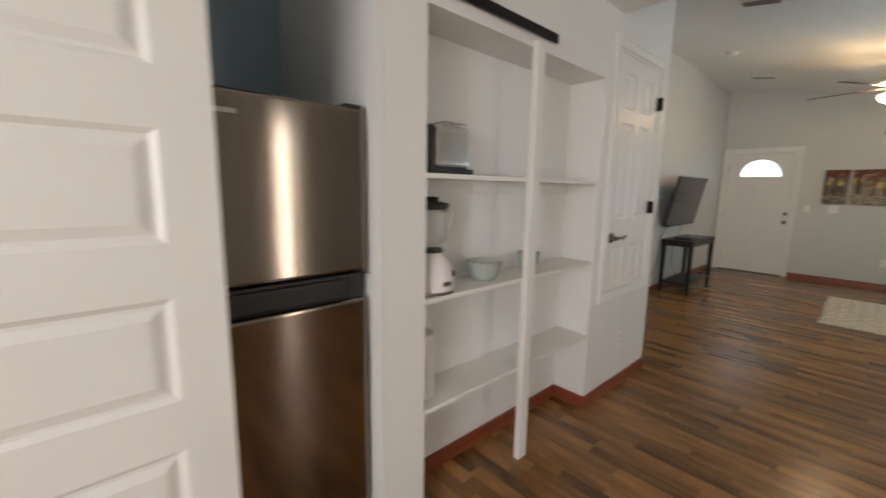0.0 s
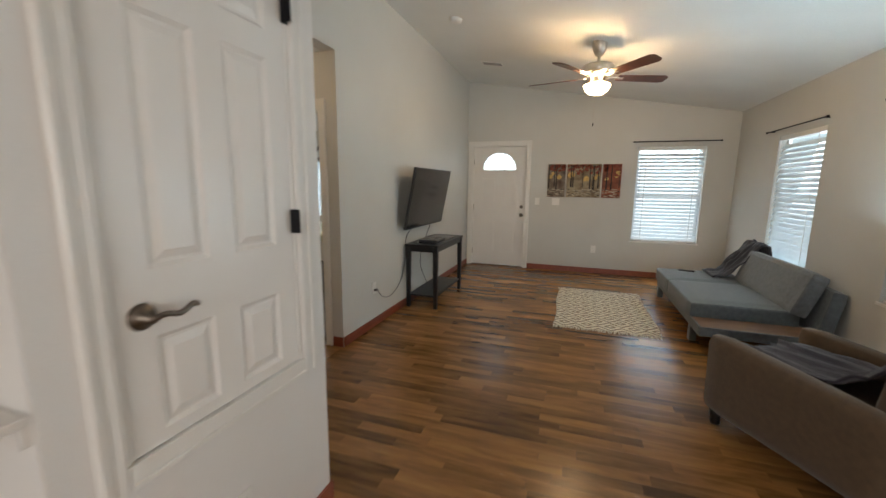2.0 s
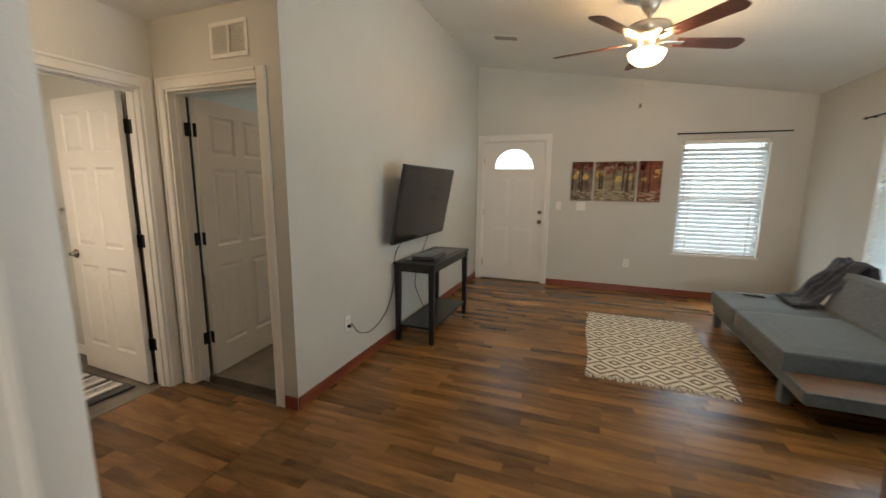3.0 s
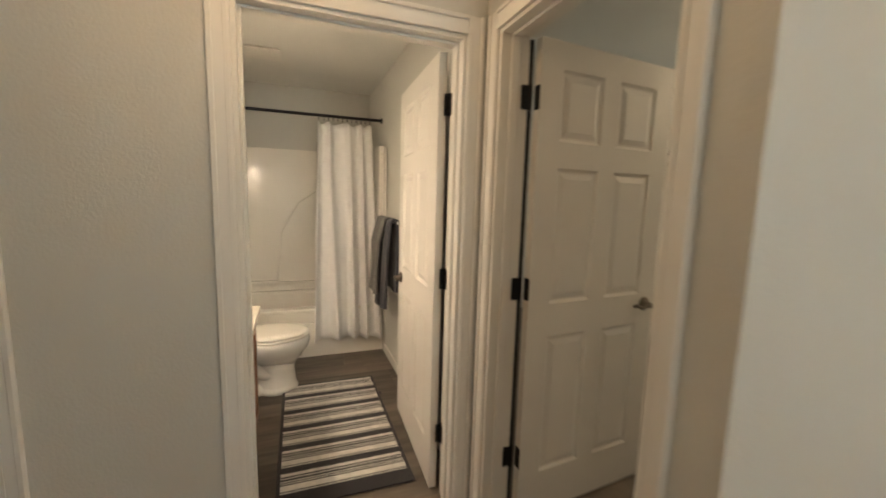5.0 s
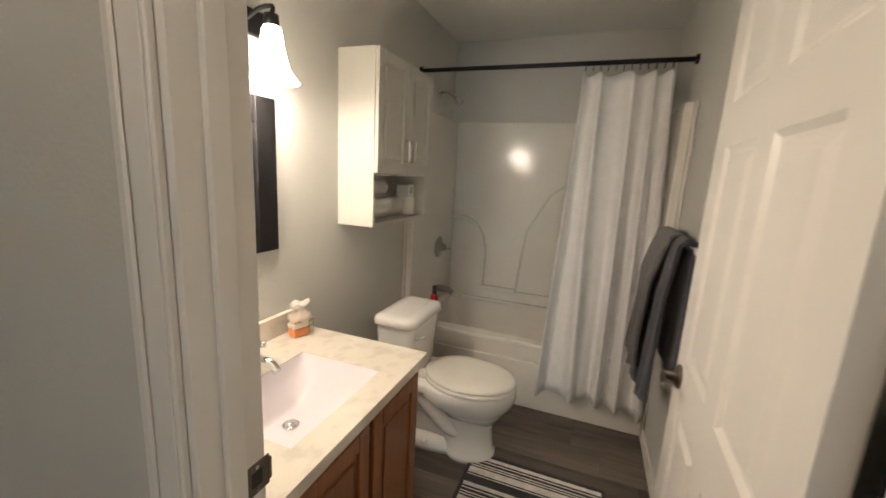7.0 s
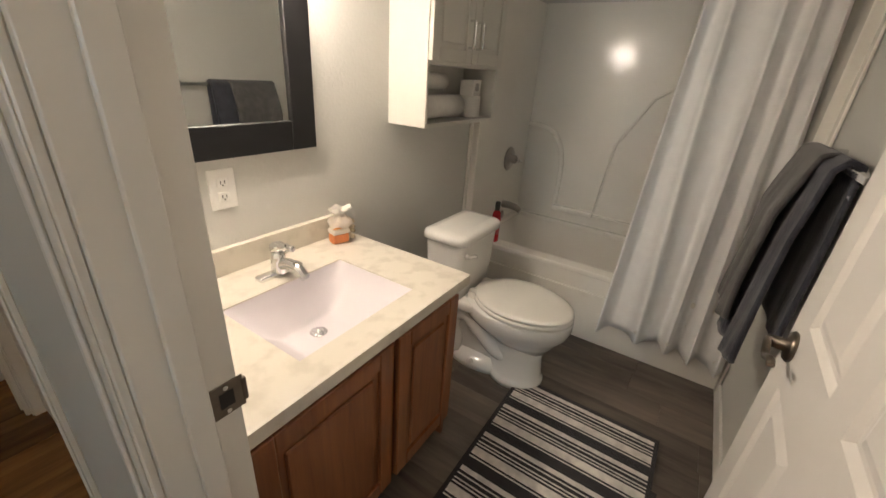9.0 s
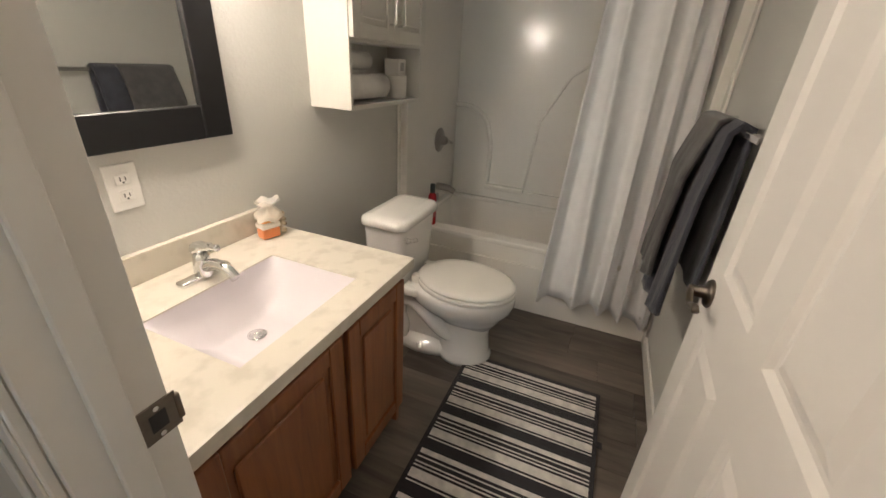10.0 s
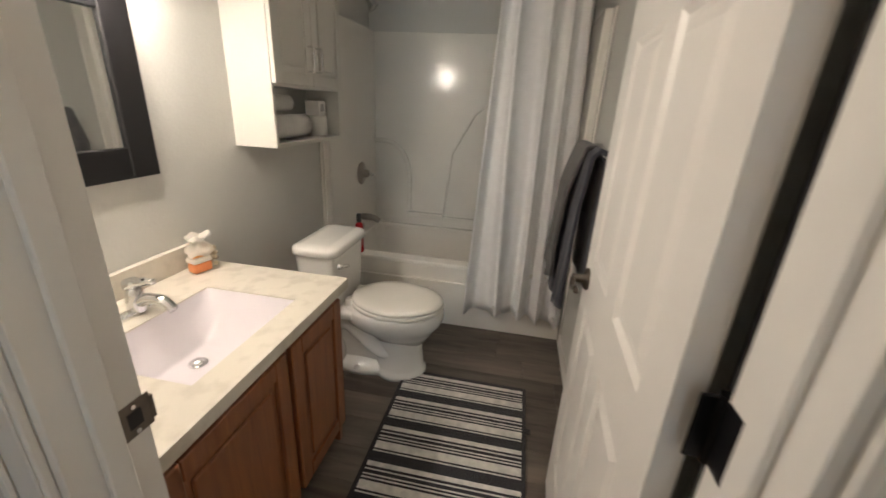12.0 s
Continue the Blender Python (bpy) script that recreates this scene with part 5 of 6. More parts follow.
def soap_bag():
    t = thing("gift_bag", "clear gathered gift bag holding orange soap bars", "gift bag", (-2.742, 3.225, VZ), 165)
    part("soap", box(-0.035, 0.03, -0.022, 0.022, 0.002, 0.038, 0.008, 2), mat("orange_soap", (0.80, 0.28, 0.10), 0.35, 0, 0.08), t, "orange soap bar")
    part("paper_band", box(-0.037, 0.032, -0.024, 0.024, 0.038, 0.058, 0.004, 1), mat("white_paper", (0.80, 0.76, 0.68), 0.8), t)
    part("soap", box(-0.032, 0.028, -0.020, 0.020, 0.058, 0.088, 0.008, 2), mat("yellow_soap", (0.85, 0.42, 0.12), 0.35, 0, 0.08), t, "amber soap bar")
    bag = sheer("crinkled_film", (0.85, 0.82, 0.76), 0.2, 0.45)

    def film(u, v):
        a = 2 * math.pi * u
        r = (0.052, 0.055, 0.05, 0.030, 0.014, 0.028, 0.045)[int(v * 6)]
        w = 1 + 0.22 * noise.noise(Vector((6 * math.cos(a), 6 * math.sin(a), 5 * v)))
        return Vector((0.005 + r * w * math.cos(a) * (0.85 if v < 0.6 else 1), r * w * 0.72 * math.sin(a), 0.095 + 0.045 * (v - 0.4) * 1.5 + 0.006 * math.sin(5 * a)))
    part("gathered_top", grid_sheet(film, 24, 6), bag, t, "crinkled clear film", True)
    rr, bm = random.Random(3), bmesh.new()
    for i in range(14):
        add_lathe(bm, [(0, -0.009), (0.008, -0.006), (0.011, 0), (0.008, 0.006), (0, 0.009)], (0.035 + rr.uniform(-0.01, 0.022), rr.uniform(-0.02, 0.02), 0.011 + 0.0055 * i * (0.9)), 8)
    part("potpourri", bm, mat("pale_petals", (0.55, 0.47, 0.34), 0.6, 0, 0.5, 40), t, "pale petals", True)


soap_bag()
wall_plate("wall_outlet", "white outlet above the vanity backsplash", "outlet", pose(-2.378, 3.14, 1.005, 0, 0, 180), 0.078, 0.118)

mir = thing("mirror", "wall mirror with a wide black frame", "mirror", (0, 0, 0))
mx0, mx1, mz0, mz1, fw = -2.715, -2.05, 1.095, 1.64, 0.092
for a in ((mx0, mx0 + fw, mz0, mz1), (mx1 - fw, mx1, mz0, mz1), (mx0 + fw, mx1 - fw, mz0, mz0 + fw), (mx0 + fw, mx1 - fw, mz1 - fw, mz1)):
    part("frame", box(a[0], a[1], 3.1405, 3.163, a[2], a[3], 0.003, 1), M_BLACKWOOD, mir, "black painted frame")
part("glass", box(mx0 + fw, mx1 - fw, 3.1405, 3.152, mz0 + fw, mz1 - fw), mat("mirror_silver", (0.88, 0.90, 0.89), 0.015, 1.0, 0.0), mir, "silvered glass")

vl = thing("vanity_light", "vanity light with three lit frosted bell shades", "wall lamp", (0, 0, -0.035))
part("back_plate", box(-2.72, -2.08, 3.1405, 3.165, 1.86, 1.94, 0.008, 2), M_BLACK, vl)
GLOW = glowing("lit_bell_glass", (1.0, 0.86, 0.68), 13.0)
for x in (-2.14, -2.37, -2.60):
    a = part("arm", sweep(curve_points([(x, 3.165, 1.90), (x, 3.22, 1.925), (x, 3.27, 1.925), (x, 3.265, 1.90)], 5), 0.007, 8), M_BLACK, vl)
    part("socket", lathe([(0, 1.905), (0.022, 1.903), (0.024, 1.865), (0, 1.864)], (x, 3.265, 0), 16), M_BLACK, a, "", True)
    part("shade", lathe([(0.024, 1.868), (0.030, 1.855), (0.038, 1.80), (0.052, 1.745), (0.078, 1.712), (0.082, 1.708), (0.079, 1.706)], (x, 3.265, 0), 28), GLOW, a, "glowing frosted bell shade", True)


M_CABINET = mat("cream_white_laminate", (0.66, 0.64, 0.585), 0.3, 0, 0.02, 4)


def wall_cabinet():
    t = thing("wall_cabinet", "white wall cabinet with two doors and open shelf", "cabinet")
    x0, x1, y0, y1, z0, z1, zs = -3.715, -3.115, 3.1405, 3.33, 1.15, 1.93, 1.395
    for a in ((x0, x0 + 0.016, y0, y1, z0, z1), (x1 - 0.016, x1, y0, y1, z0, z1), (x0 + 0.016, x1 - 0.016, y0, y1, z0, z0 + 0.016), (x0 + 0.016, x1 - 0.016, y0, y1, z1 - 0.016, z1), (x0 + 0.016, x1 - 0.016, y0, y1, zs - 0.008, zs + 0.008), (x0 + 0.016, x1 - 0.016, y0, y0 + 0.006, z0 + 0.016, z1 - 0.016)):
        part("board", box(*a, 0.001, 1), M_CABINET, t)
    xm = (x0 + x1) / 2
    for a, b, hx in ((x0 + 0.002, xm - 0.002, xm - 0.035), (xm + 0.002, x1 - 0.002, xm + 0.035)):
        w = 0.05
        d = part("door", box(a + w, b - w, y1 + 0.001, y1 + 0.010, zs + w + 0.005, z1 - w), M_CABINET, t)
        for c in ((a, a + w, zs + 0.004, z1 - 0.002), (b - w, b, zs + 0.004, z1 - 0.002), (a + w, b - w, zs + 0.004, zs + 0.004 + w), (a + w, b - w, z1 - w - 0.002, z1 - 0.002)):
            part("frame_rail", box(c[0], c[1], y1 + 0.001, y1 + 0.019, c[2], c[3], 0.002, 1), M_CABINET, d)
        part("raised_panel", box(a + w + 0.018, b - w - 0.018, y1 + 0.009, y1 + 0.016, zs + w + 0.022, z1 - w - 0.018, 0.005, 1), M_CABINET, d)
        part("handle", sweep(curve_points([(hx, y1 + 0.019, 1.46), (hx, y1 + 0.045, 1.465), (hx, y1 + 0.047, 1.51), (hx, y1 + 0.045, 1.555), (hx, y1 + 0.019, 1.56)], 5), 0.0045, 8), M_CHROME, d, "brushed metal bow handle", True)


wall_cabinet()
M_TOWELW = cloth("white_terry", (0.78, 0.75, 0.70), 180, 0.9, 0.05)


def rolled_towel(at, L, r, label):
    t = thing("rolled_towel", label, "towel", at)
    bm = bmesh.new()
    n, turns = 64, 3.2
    rings = []
    for s in (0.0, 1.0):
        rings.append([bm.verts.new((s * L, (0.15 + 0.85 * i / n) * r * math.cos(2 * math.pi * turns * i / n) * (1 + 0.02 * math.sin(9 * s)), r + (0.15 + 0.85 * i / n) * r * math.sin(2 * math.pi * turns * i / n))) for i in range(n + 1)])
    for i in range(n):
        bm.faces.new((rings[0][i], rings[0][i + 1], rings[1][i + 1], rings[1][i]))
    bm.normal_update()
    bmesh.ops.solidify(bm, geom=bm.faces[:], thickness=0.009)
    part("roll", bm, M_TOWELW, t, smooth=True)


rolled_towel((-3.47, 3.245, 1.167), 0.30, 0.056, "thick rolled white towel in the cabinet shelf")
rolled_towel((-3.42, 3.20, 1.284), 0.20, 0.038, "small rolled white washcloth on a towel")
tp = thing("toilet_roll", "white toilet paper roll standing in the cabinet", "toilet paper", (-3.60, 3.25, 1.167))
part("paper", lathe([(0.02, 0), (0.052, 0), (0.054, 0.004), (0.054, 0.096), (0.052, 0.10), (0.02, 0.10), (0.02, 0)]), mat("tissue_paper", (0.80, 0.77, 0.72), 0.9, 0, 0.03, 30, 0.3, 200), tp, "", True)
bx = thing("tissue_box", "small white printed box on a paper roll", "box", (-3.60, 3.25, 1.268), 8)
part("carton", box(-0.05, 0.05, -0.035, 0.035, 0, 0.07, 0.002, 1), M_PLASTIC, bx)
part("print", box(-0.02, 0.025, 0.035, 0.0358, 0.02, 0.055), mat("grey_print", (0.45, 0.44, 0.43), 0.6, 0, 0.3, 60), bx)


def toilet():
    t = thing("toilet", "white two-piece toilet with closed lid", "toilet", (-3.335, 0, 0))
    bm = box(-0.182, 0.182, 3.33, 3.53, 0.36, 0.675, 0.04, 5)
    for v in bm.verts:
        k = (0.675 - v.co.z) / 0.31
        v.co.x *= 1 - 0.13 * k
        v.co.y += (3.43 - v.co.y) * 0.12 * k
    part("tank", bm, M_PORCELAIN, t, "", True)
    bm = bmesh.new()
    rings = []
    for z, g in ((0.672, 0.006), (0.676, 0.0), (0.697, 0.0), (0.708, 0.008), (0.716, 0.03), (0.720, 0.07)):
        ring = []
        for cx, cy, a0 in ((0.145, 3.495, 0), (-0.145, 3.495, 90), (-0.145, 3.37, 180), (0.145, 3.37, 270)):
            for k in range(7):
                a = radians(a0 + 15 * k)
                ring.append(bm.verts.new((cx + (0.055 - g * 0.8) * math.cos(a), cy + (0.055 - g * 0.7) * math.sin(a), z)))
        rings.append(ring)
    for p, q in zip(rings, rings[1:]):
        for k in range(28):
            bm.faces.new((p[k], p[(k + 1) % 28], q[(k + 1) % 28], q[k]))
    bm.faces.new(rings[0])
    bm.faces.new(rings[-1])
    part("tank_lid", bm, M_PORCELAIN, t, "", True)
    hd = part("flush_lever", lathe([(0, 0), (0.014, 0), (0.012, 0.012), (0, 0.014)], (0, 0, 0), 14, pose(0.135, 3.533, 0.615, -90, 0, 0)), M_PORCELAIN, t, "", True)
    part("lever_arm", sweep(curve_points([(0.135, 3.548, 0.615), (0.11, 3.555, 0.612), (0.08, 3.553, 0.602)], 4), [0.007] * 5 + [0.009] * 4, 8), M_PORCELAIN, hd, "", True)

    def egg(a, L, w, yb):
        """Plan outline: round front, square-ish back."""
        c, s = math.cos(a), math.sin(a)
        return (w * c * (1 - 0.10 * max(0, -s)), yb + L * 0.45 + (L * 0.55 if s > 0 else L * 0.45) * s)

    def stack(rows, seg=36):
        bm = bmesh.new()
        rings = []
        for z, L, w, yb in rows:
            rings.append([bm.verts.new((*egg(2 * math.pi * i / seg, L, w, yb), z)) for i in range(seg)])
        for a, b in zip(rings, rings[1:]):
            for i in range(seg):
                bm.faces.new((a[i], a[(i + 1) % seg], b[(i + 1) % seg], b[i]))
        bm.faces.new(rings[0])
        bm.faces.new(rings[-1])
        return bm
    part("bowl", stack([(0.19, 0.27, 0.088, 3.66), (0.235, 0.34, 0.115, 3.62), (0.275, 0.44, 0.152, 3.545), (0.305, 0.505, 0.172, 3.505), (0.335, 0.53, 0.182, 3.49), (0.352, 0.535, 0.185, 3.488), (0.375, 0.535, 0.185, 3.488), (0.385, 0.53, 0.18, 3.492)]), M_PORCELAIN, t, "", True)
    part("pedestal", stack([(0.0, 0.285, 0.122, 3.655), (0.026, 0.285, 0.122, 3.655), (0.036, 0.27, 0.112, 3.662), (0.05, 0.262, 0.106, 3.665), (0.15, 0.252, 0.100, 3.665), (0.24, 0.262, 0.106, 3.66)]), M_PORCELAIN, t, "", True)
    part("foot_plate", stack([(0.0, 0.40, 0.112, 3.40), (0.03, 0.40, 0.112, 3.40), (0.048, 0.385, 0.098, 3.405), (0.062, 0.36, 0.075, 3.415), (0.075, 0.34, 0.05, 3.42)]), M_PORCELAIN, t, "", True)
    part("core", box(-0.055, 0.055, 3.44, 3.74, 0.05, 0.345, 0.025, 3), M_PORCELAIN, t, "", True)
    part("deck", box(-0.15, 0.15, 3.38, 3.60, 0.335, 0.383, 0.02, 3), M_PORCELAIN, t, "", True)
    for sx in (-1, 1):
        way = [(0.055, 3.77, 0.13), (0.066, 3.70, 0.155), (0.072, 3.61, 0.235), (0.070, 3.54, 0.285), (0.070, 3.475, 0.265), (0.072, 3.455, 0.19), (0.070, 3.475, 0.12), (0.066, 3.47, 0.055)]
        part("trapway", sweep(curve_points([(sx * a, b, c) for a, b, c in way], 6), 0.043, 14), M_PORCELAIN, t, "", True)
    part("seat", stack([(0.386, 0.47, 0.180, 3.545), (0.390, 0.478, 0.186, 3.542), (0.402, 0.478, 0.186, 3.542), (0.407, 0.47, 0.181, 3.545)]), M_SEAT, t, "white closed seat ring", True)
    part("lid", stack([(0.410, 0.465, 0.179, 3.548), (0.414, 0.472, 0.184, 3.545), (0.424, 0.47, 0.183, 3.545), (0.432, 0.44, 0.168, 3.555), (0.436, 0.36, 0.13, 3.59), (0.437, 0.2, 0.06, 3.66)]), M_SEAT, t, "white closed lid", True)
    for x in (-0.07, 0.07):
        part("seat_hinge", box(x - 0.02, x + 0.02, 3.535, 3.575, 0.383, 0.425, 0.008, 2), M_SEAT, t)
    for x in (-0.125, 0.125):
        part("bolt_cap", lathe([(0.016, 0.012), (0.015, 0.028), (0.008, 0.036), (0, 0.037)], (x * 0.92, 3.60, 0.028), 14), M_PORCELAIN, t, "", True)


M_SEAT = mat("white_seat_plastic", (0.80, 0.77, 0.71), 0.2, 0, 0.015)
toilet()


def tub():
    t = thing("bathtub", "white fibreglass tub and shower surround", "bathtub")
    X0, X1, Y0, Y1, Zt = -4.648, -3.845, 3.142, 4.673, 0.42
    part("apron", box(X1 - 0.03, X1, Y0, Y1, 0.0, 0.30, 0.006, 2), M_FIBREGLASS, t)
    part("apron_band", box(X1 - 0.045, X1 - 0.012, Y0, Y1, 0.295, Zt - 0.02, 0.012, 3), M_FIBREGLASS, t)
    for a in ((X1 - 0.10, X1 - 0.006, Y0, Y1), (X0, X0 + 0.07, Y0, Y1), (X0 + 0.07, X1 - 0.10, Y0, Y0 + 0.09), (X0 + 0.07, X1 - 0.10, Y1 - 0.09, Y1)):
        part("rim", box(*a, Zt - 0.03, Zt, 0.012, 3), M_FIBREGLASS, t)

    def well(u, v):
        x, y = X0 + 0.06 + (X1 - X0 - 0.15) * u, Y0 + 0.08 + (Y1 - Y0 - 0.16) * v
        e = min(u, 1 - u) * 2
        f = min(v, 1 - v) * 2
        d = 0.33 * min(1, e / 0.22) ** 0.6 * min(1, f / 0.14) ** 0.6
        return Vector((x, y, Zt - 0.006 - d))
    part("well", grid_sheet(well, 24, 30), M_FIBREGLASS, t, "", True)
    S = 1.815
    part("surround_back", box(X0, X0 + 0.03, Y0 + 0.052, Y1 - 0.052, Zt, S, 0.004, 2), M_FIBREGLASS, t)
    part("surround_side", box(X0, X1 + 0.0, Y0, Y0 + 0.05, Zt, S, 0.01, 3), M_FIBREGLASS, t)
    part("surround_side", box(X0, X1 + 0.0, Y1 - 0.05, Y1, Zt, S, 0.01, 3), M_FIBREGLASS, t)
    part("front_flange", box(X1 - 0.05, X1 + 0.03, Y0, Y0 + 0.012, 0.0, S, 0.004, 1), M_FIBREGLASS, t)
    part("front_flange", box(X1 - 0.05, X1 + 0.055, Y1 - 0.012, Y1, 0.0, S, 0.004, 1), M_FIBREGLASS, t)
    # moulded arch ledge on the back wall
    pts = [(X0 + 0.035, Y0 + 0.05, 1.07), (X0 + 0.035, Y0 + 0.16, 1.065), (X0 + 0.035, Y0 + 0.25, 1.02), (X0 + 0.035, Y0 + 0.31, 0.92), (X0 + 0.035, Y0 + 0.335, 0.78), (X0 + 0.035, Y0 + 0.335, 0.60), (X0 + 0.035, Y0 + 0.335, 0.50)]
    part("moulded_arch", sweep(curve_points(pts, 6), 0.017, 12), M_FIBREGLASS, t, "", True)
    part("moulded_ledge", box(X0 + 0.025, X0 + 0.085, Y0 + 0.33, Y0 + 0.62, 0.495, 0.53, 0.012, 3), M_FIBREGLASS, t)
    part("moulded_rib", sweep([(X0 + 0.032, Y0 + 0.62, 0.53), (X0 + 0.032, Y0 + 0.66, 1.0), (X0 + 0.032, Y0 + 0.82, 1.30), (X0 + 0.032, Y0 + 1.0, 1.42)], 0.009, 10), M_FIBREGLASS, t, "", True)
    part("rim_ledge", box(X0 + 0.025, X0 + 0.06, Y0 + 0.62, Y1 - 0.05, 0.495, 0.51, 0.006, 2), M_FIBREGLASS, t)


tub()
vv = thing("shower_valve", "chrome shower valve with lever on the surround", "shower valve", (-4.32, 3.193, 0.855))
part("escutcheon", lathe([(0, 0), (0.078, 0), (0.082, 0.004), (0.07, 0.012), (0.03, 0.018), (0.028, 0.05), (0.02, 0.058), (0, 0.06)], (0, 0, 0), 28, pose(0, 0, 0, -90, 0, 0)), M_STEEL, vv, "", True)
part("lever", sweep([(0, 0.05, 0), (0.02, 0.075, 0.0), (0.045, 0.11, 0.002)], [0.016, 0.012, 0.008], 10), M_CHROME, vv, "", True)
sp = thing("tub_spout", "chrome tub spout on the surround", "spout", (-4.32, 3.193, 0.53))
part("spout", sweep([(0, 0, 0), (0, 0.05, 0.002), (0, 0.10, -0.004), (0, 0.135, -0.022)], [0.026, 0.026, 0.024, 0.020], 14), M_STEEL, sp, "", True)
ov = thing("overflow_plate", "round chrome overflow plate in the tub", "drain plate", (-4.32, 3.193, 0.445))
part("plate", lathe([(0, 0), (0.034, 0), (0.034, 0.005), (0.02, 0.01), (0, 0.011)], (0, 0, 0), 22, pose(0, 0, 0, -90, 0, 0)), M_STEEL, ov, "", True)
sh = thing("wall_shower", "chrome shower head on a short bent arm", "shower head", (-4.32, 3.142, 1.98))
part("flange", lathe([(0, 0), (0.03, 0), (0.024, 0.01), (0, 0.012)], (0, 0, 0), 18, pose(0, 0, 0, -90, 0, 0)), M_CHROME, sh, "", True)
part("arm", sweep([(0, 0, 0), (0, 0.07, 0.0), (0, 0.12, -0.04)], 0.009, 8), M_CHROME, sh, "", True)
part("head", lathe([(0, 0.0), (0.014, 0.0), (0.018, -0.02), (0.034, -0.05), (0.034, -0.06), (0, -0.06)], (0, 0, 0), 20, pose(0, 0.12, -0.035, 40, 0, 0)), M_CHROME, sh, "", True)
bt = thing("shampoo_bottle", "red shampoo bottle with black cap on the tub rim", "bottle", (-3.895, 3.345, 0.4205))
part("body", lathe([(0, 0), (0.026, 0), (0.028, 0.006), (0.028, 0.14), (0.024, 0.18), (0.014, 0.20), (0, 0.201)], (0, 0, 0), 22), mat("red_plastic", (0.45, 0.012, 0.018), 0.22, 0, 0.05), bt, "", True)
part("cap", lathe([(0.015, 0.20), (0.0155, 0.25), (0.012, 0.255), (0, 0.256)], (0, 0, 0), 18), M_DARKPL, bt, "", True)
part("label_band", lathe([(0.0285, 0.05), (0.0285, 0.10)], (0, 0, 0), 22), mat("dark_red_label", (0.30, 0.03, 0.03), 0.4, 0, 0.3, 60), bt, "", True)

rod = thing("shower_rod", "black shower curtain rod across the tub", "curtain rod")
part("rod", tube((-3.985, 3.15, 2.045), (-3.985, 4.667, 2.045), 0.0125, 16), M_BLACK, rod)
for y0, y1 in ((3.1405, 3.155), (4.66, 4.6745)):
    part("end_flange", tube((-3.985, y0, 2.045), (-3.985, y1, 2.045), 0.024, 18), M_BLACK, rod)

cur = thing("shower_curtain", "white fabric shower curtain gathered to one side", "shower curtain")
M_CURTAIN = sheer("white_curtain_cloth", (0.90, 0.89, 0.88), 0.75, 0.12)


def drape(u, v):
    """u along the curtain, v from top to hem."""
    spread = 1.0 + 0.10 * v
    y = 4.585 - (1 - u) * 0.465 * spread + 0.075 * v * u
    ph = 2 * math.pi * 4.3 * (u + 0.06 * math.sin(1.6 * v + 7 * u))
    amp = 0.024 + 0.024 * v
    x = -3.985 + 0.185 * min(1, v * 1.04) ** 1.2 + amp * math.sin(ph) + 0.012 * math.sin(2.3 * ph + 1 + 2 * v) * v
    z = 1.985 - 1.83 * v + 0.012 * math.cos(ph) * (1 - v) * (1 if v < 0.1 else 0) + 0.012 * v * math.sin(5 * u)
    return Vector((x + 0.018 * v, min(y + 0.010 * math.cos(ph), 4.668), z))


part("cloth", grid_sheet(drape, 110, 36, 0.002), M_CURTAIN, cur, "", True)
for i in range(12):
    u = (i + 0.5) / 12
    bm = sweep([(-3.985 + 0.021 * math.cos(2 * math.pi * k / 14), 4.585 - (1 - u) * 0.465, 2.033 + 0.028 * math.sin(2 * math.pi * k / 14)) for k in range(15)], 0.002, 6)
    part("ring", bm, M_BLACK, cur, "dark curtain ring")
for u in (0.3, 0.55, 0.9):
    p = drape(u, 0.965)
    part("hem_weight", lathe([(0, -0.002), (0.009, -0.002), (0.009, 0.002), (0, 0.003)], (0, 0, 0), 14, Matrix.Translation(p + Vector((0.006, 0, 0))) @ pose(0, 0, 0, 0, 90, 0)), M_PLASTIC, cur)

bar = thing("towel_bar", "chrome towel bar on the bathroom wall", "towel bar")
part("rail", box(-3.60, -2.98, 4.588, 4.606, 1.196, 1.214, 0.002, 1), M_CHROME, bar)
for x in (-2.99, -3.59):
    part("post", box(x - 0.012, x + 0.012, 4.606, 4.6745, 1.19, 1.22, 0.003, 1), M_CHROME, bar)
M_TOWEL = cloth("blue_grey_terry", (0.042, 0.044, 0.060), 170, 1.0, 0.25)
M_TOWELG = cloth("charcoal_terry", (0.092, 0.088, 0.088), 170, 1.0, 0.25)


def hanging_towel(x0, x1, front, back, bulge, label, seed, m):
    t = thing("bath_towel", label, "towel", group="charcoal towels")

    def fn(u, v):
        L = front + back
        s = v * L
        w = 0.010 * noise.noise(Vector((7 * u, 2 * v, seed))) + 0.007 * math.sin(12 * u + seed)
        x = x0 + (x1 - x0) * u + 0.016 * noise.noise(Vector((3 * v, 2 * u, seed)))
        if s < front - 0.02:
            k = (front - s) / front
            return Vector((x, 4.575 - bulge * (0.35 + 0.65 * min(1, k * 3)) + 2.2 * w * k - 0.02 * k, 1.222 - (front - s) + 0.012 * math.sin(6 * u + seed) * k))
        a = min(1, (s - front + 0.02) / 0.05)
        if a < 1:
            return Vector((x, 4.575 - bulge * 0.35 + (0.045 + bulge * 0.35) * a, 1.222 + 0.012 * math.sin(math.pi * a)))
        return Vector((x, 4.622 + w * 0.6, 1.222 - (s - front - 0.03)))
    part("cloth", grid_sheet(fn, 26, 44, 0.014), m, t, "", True)


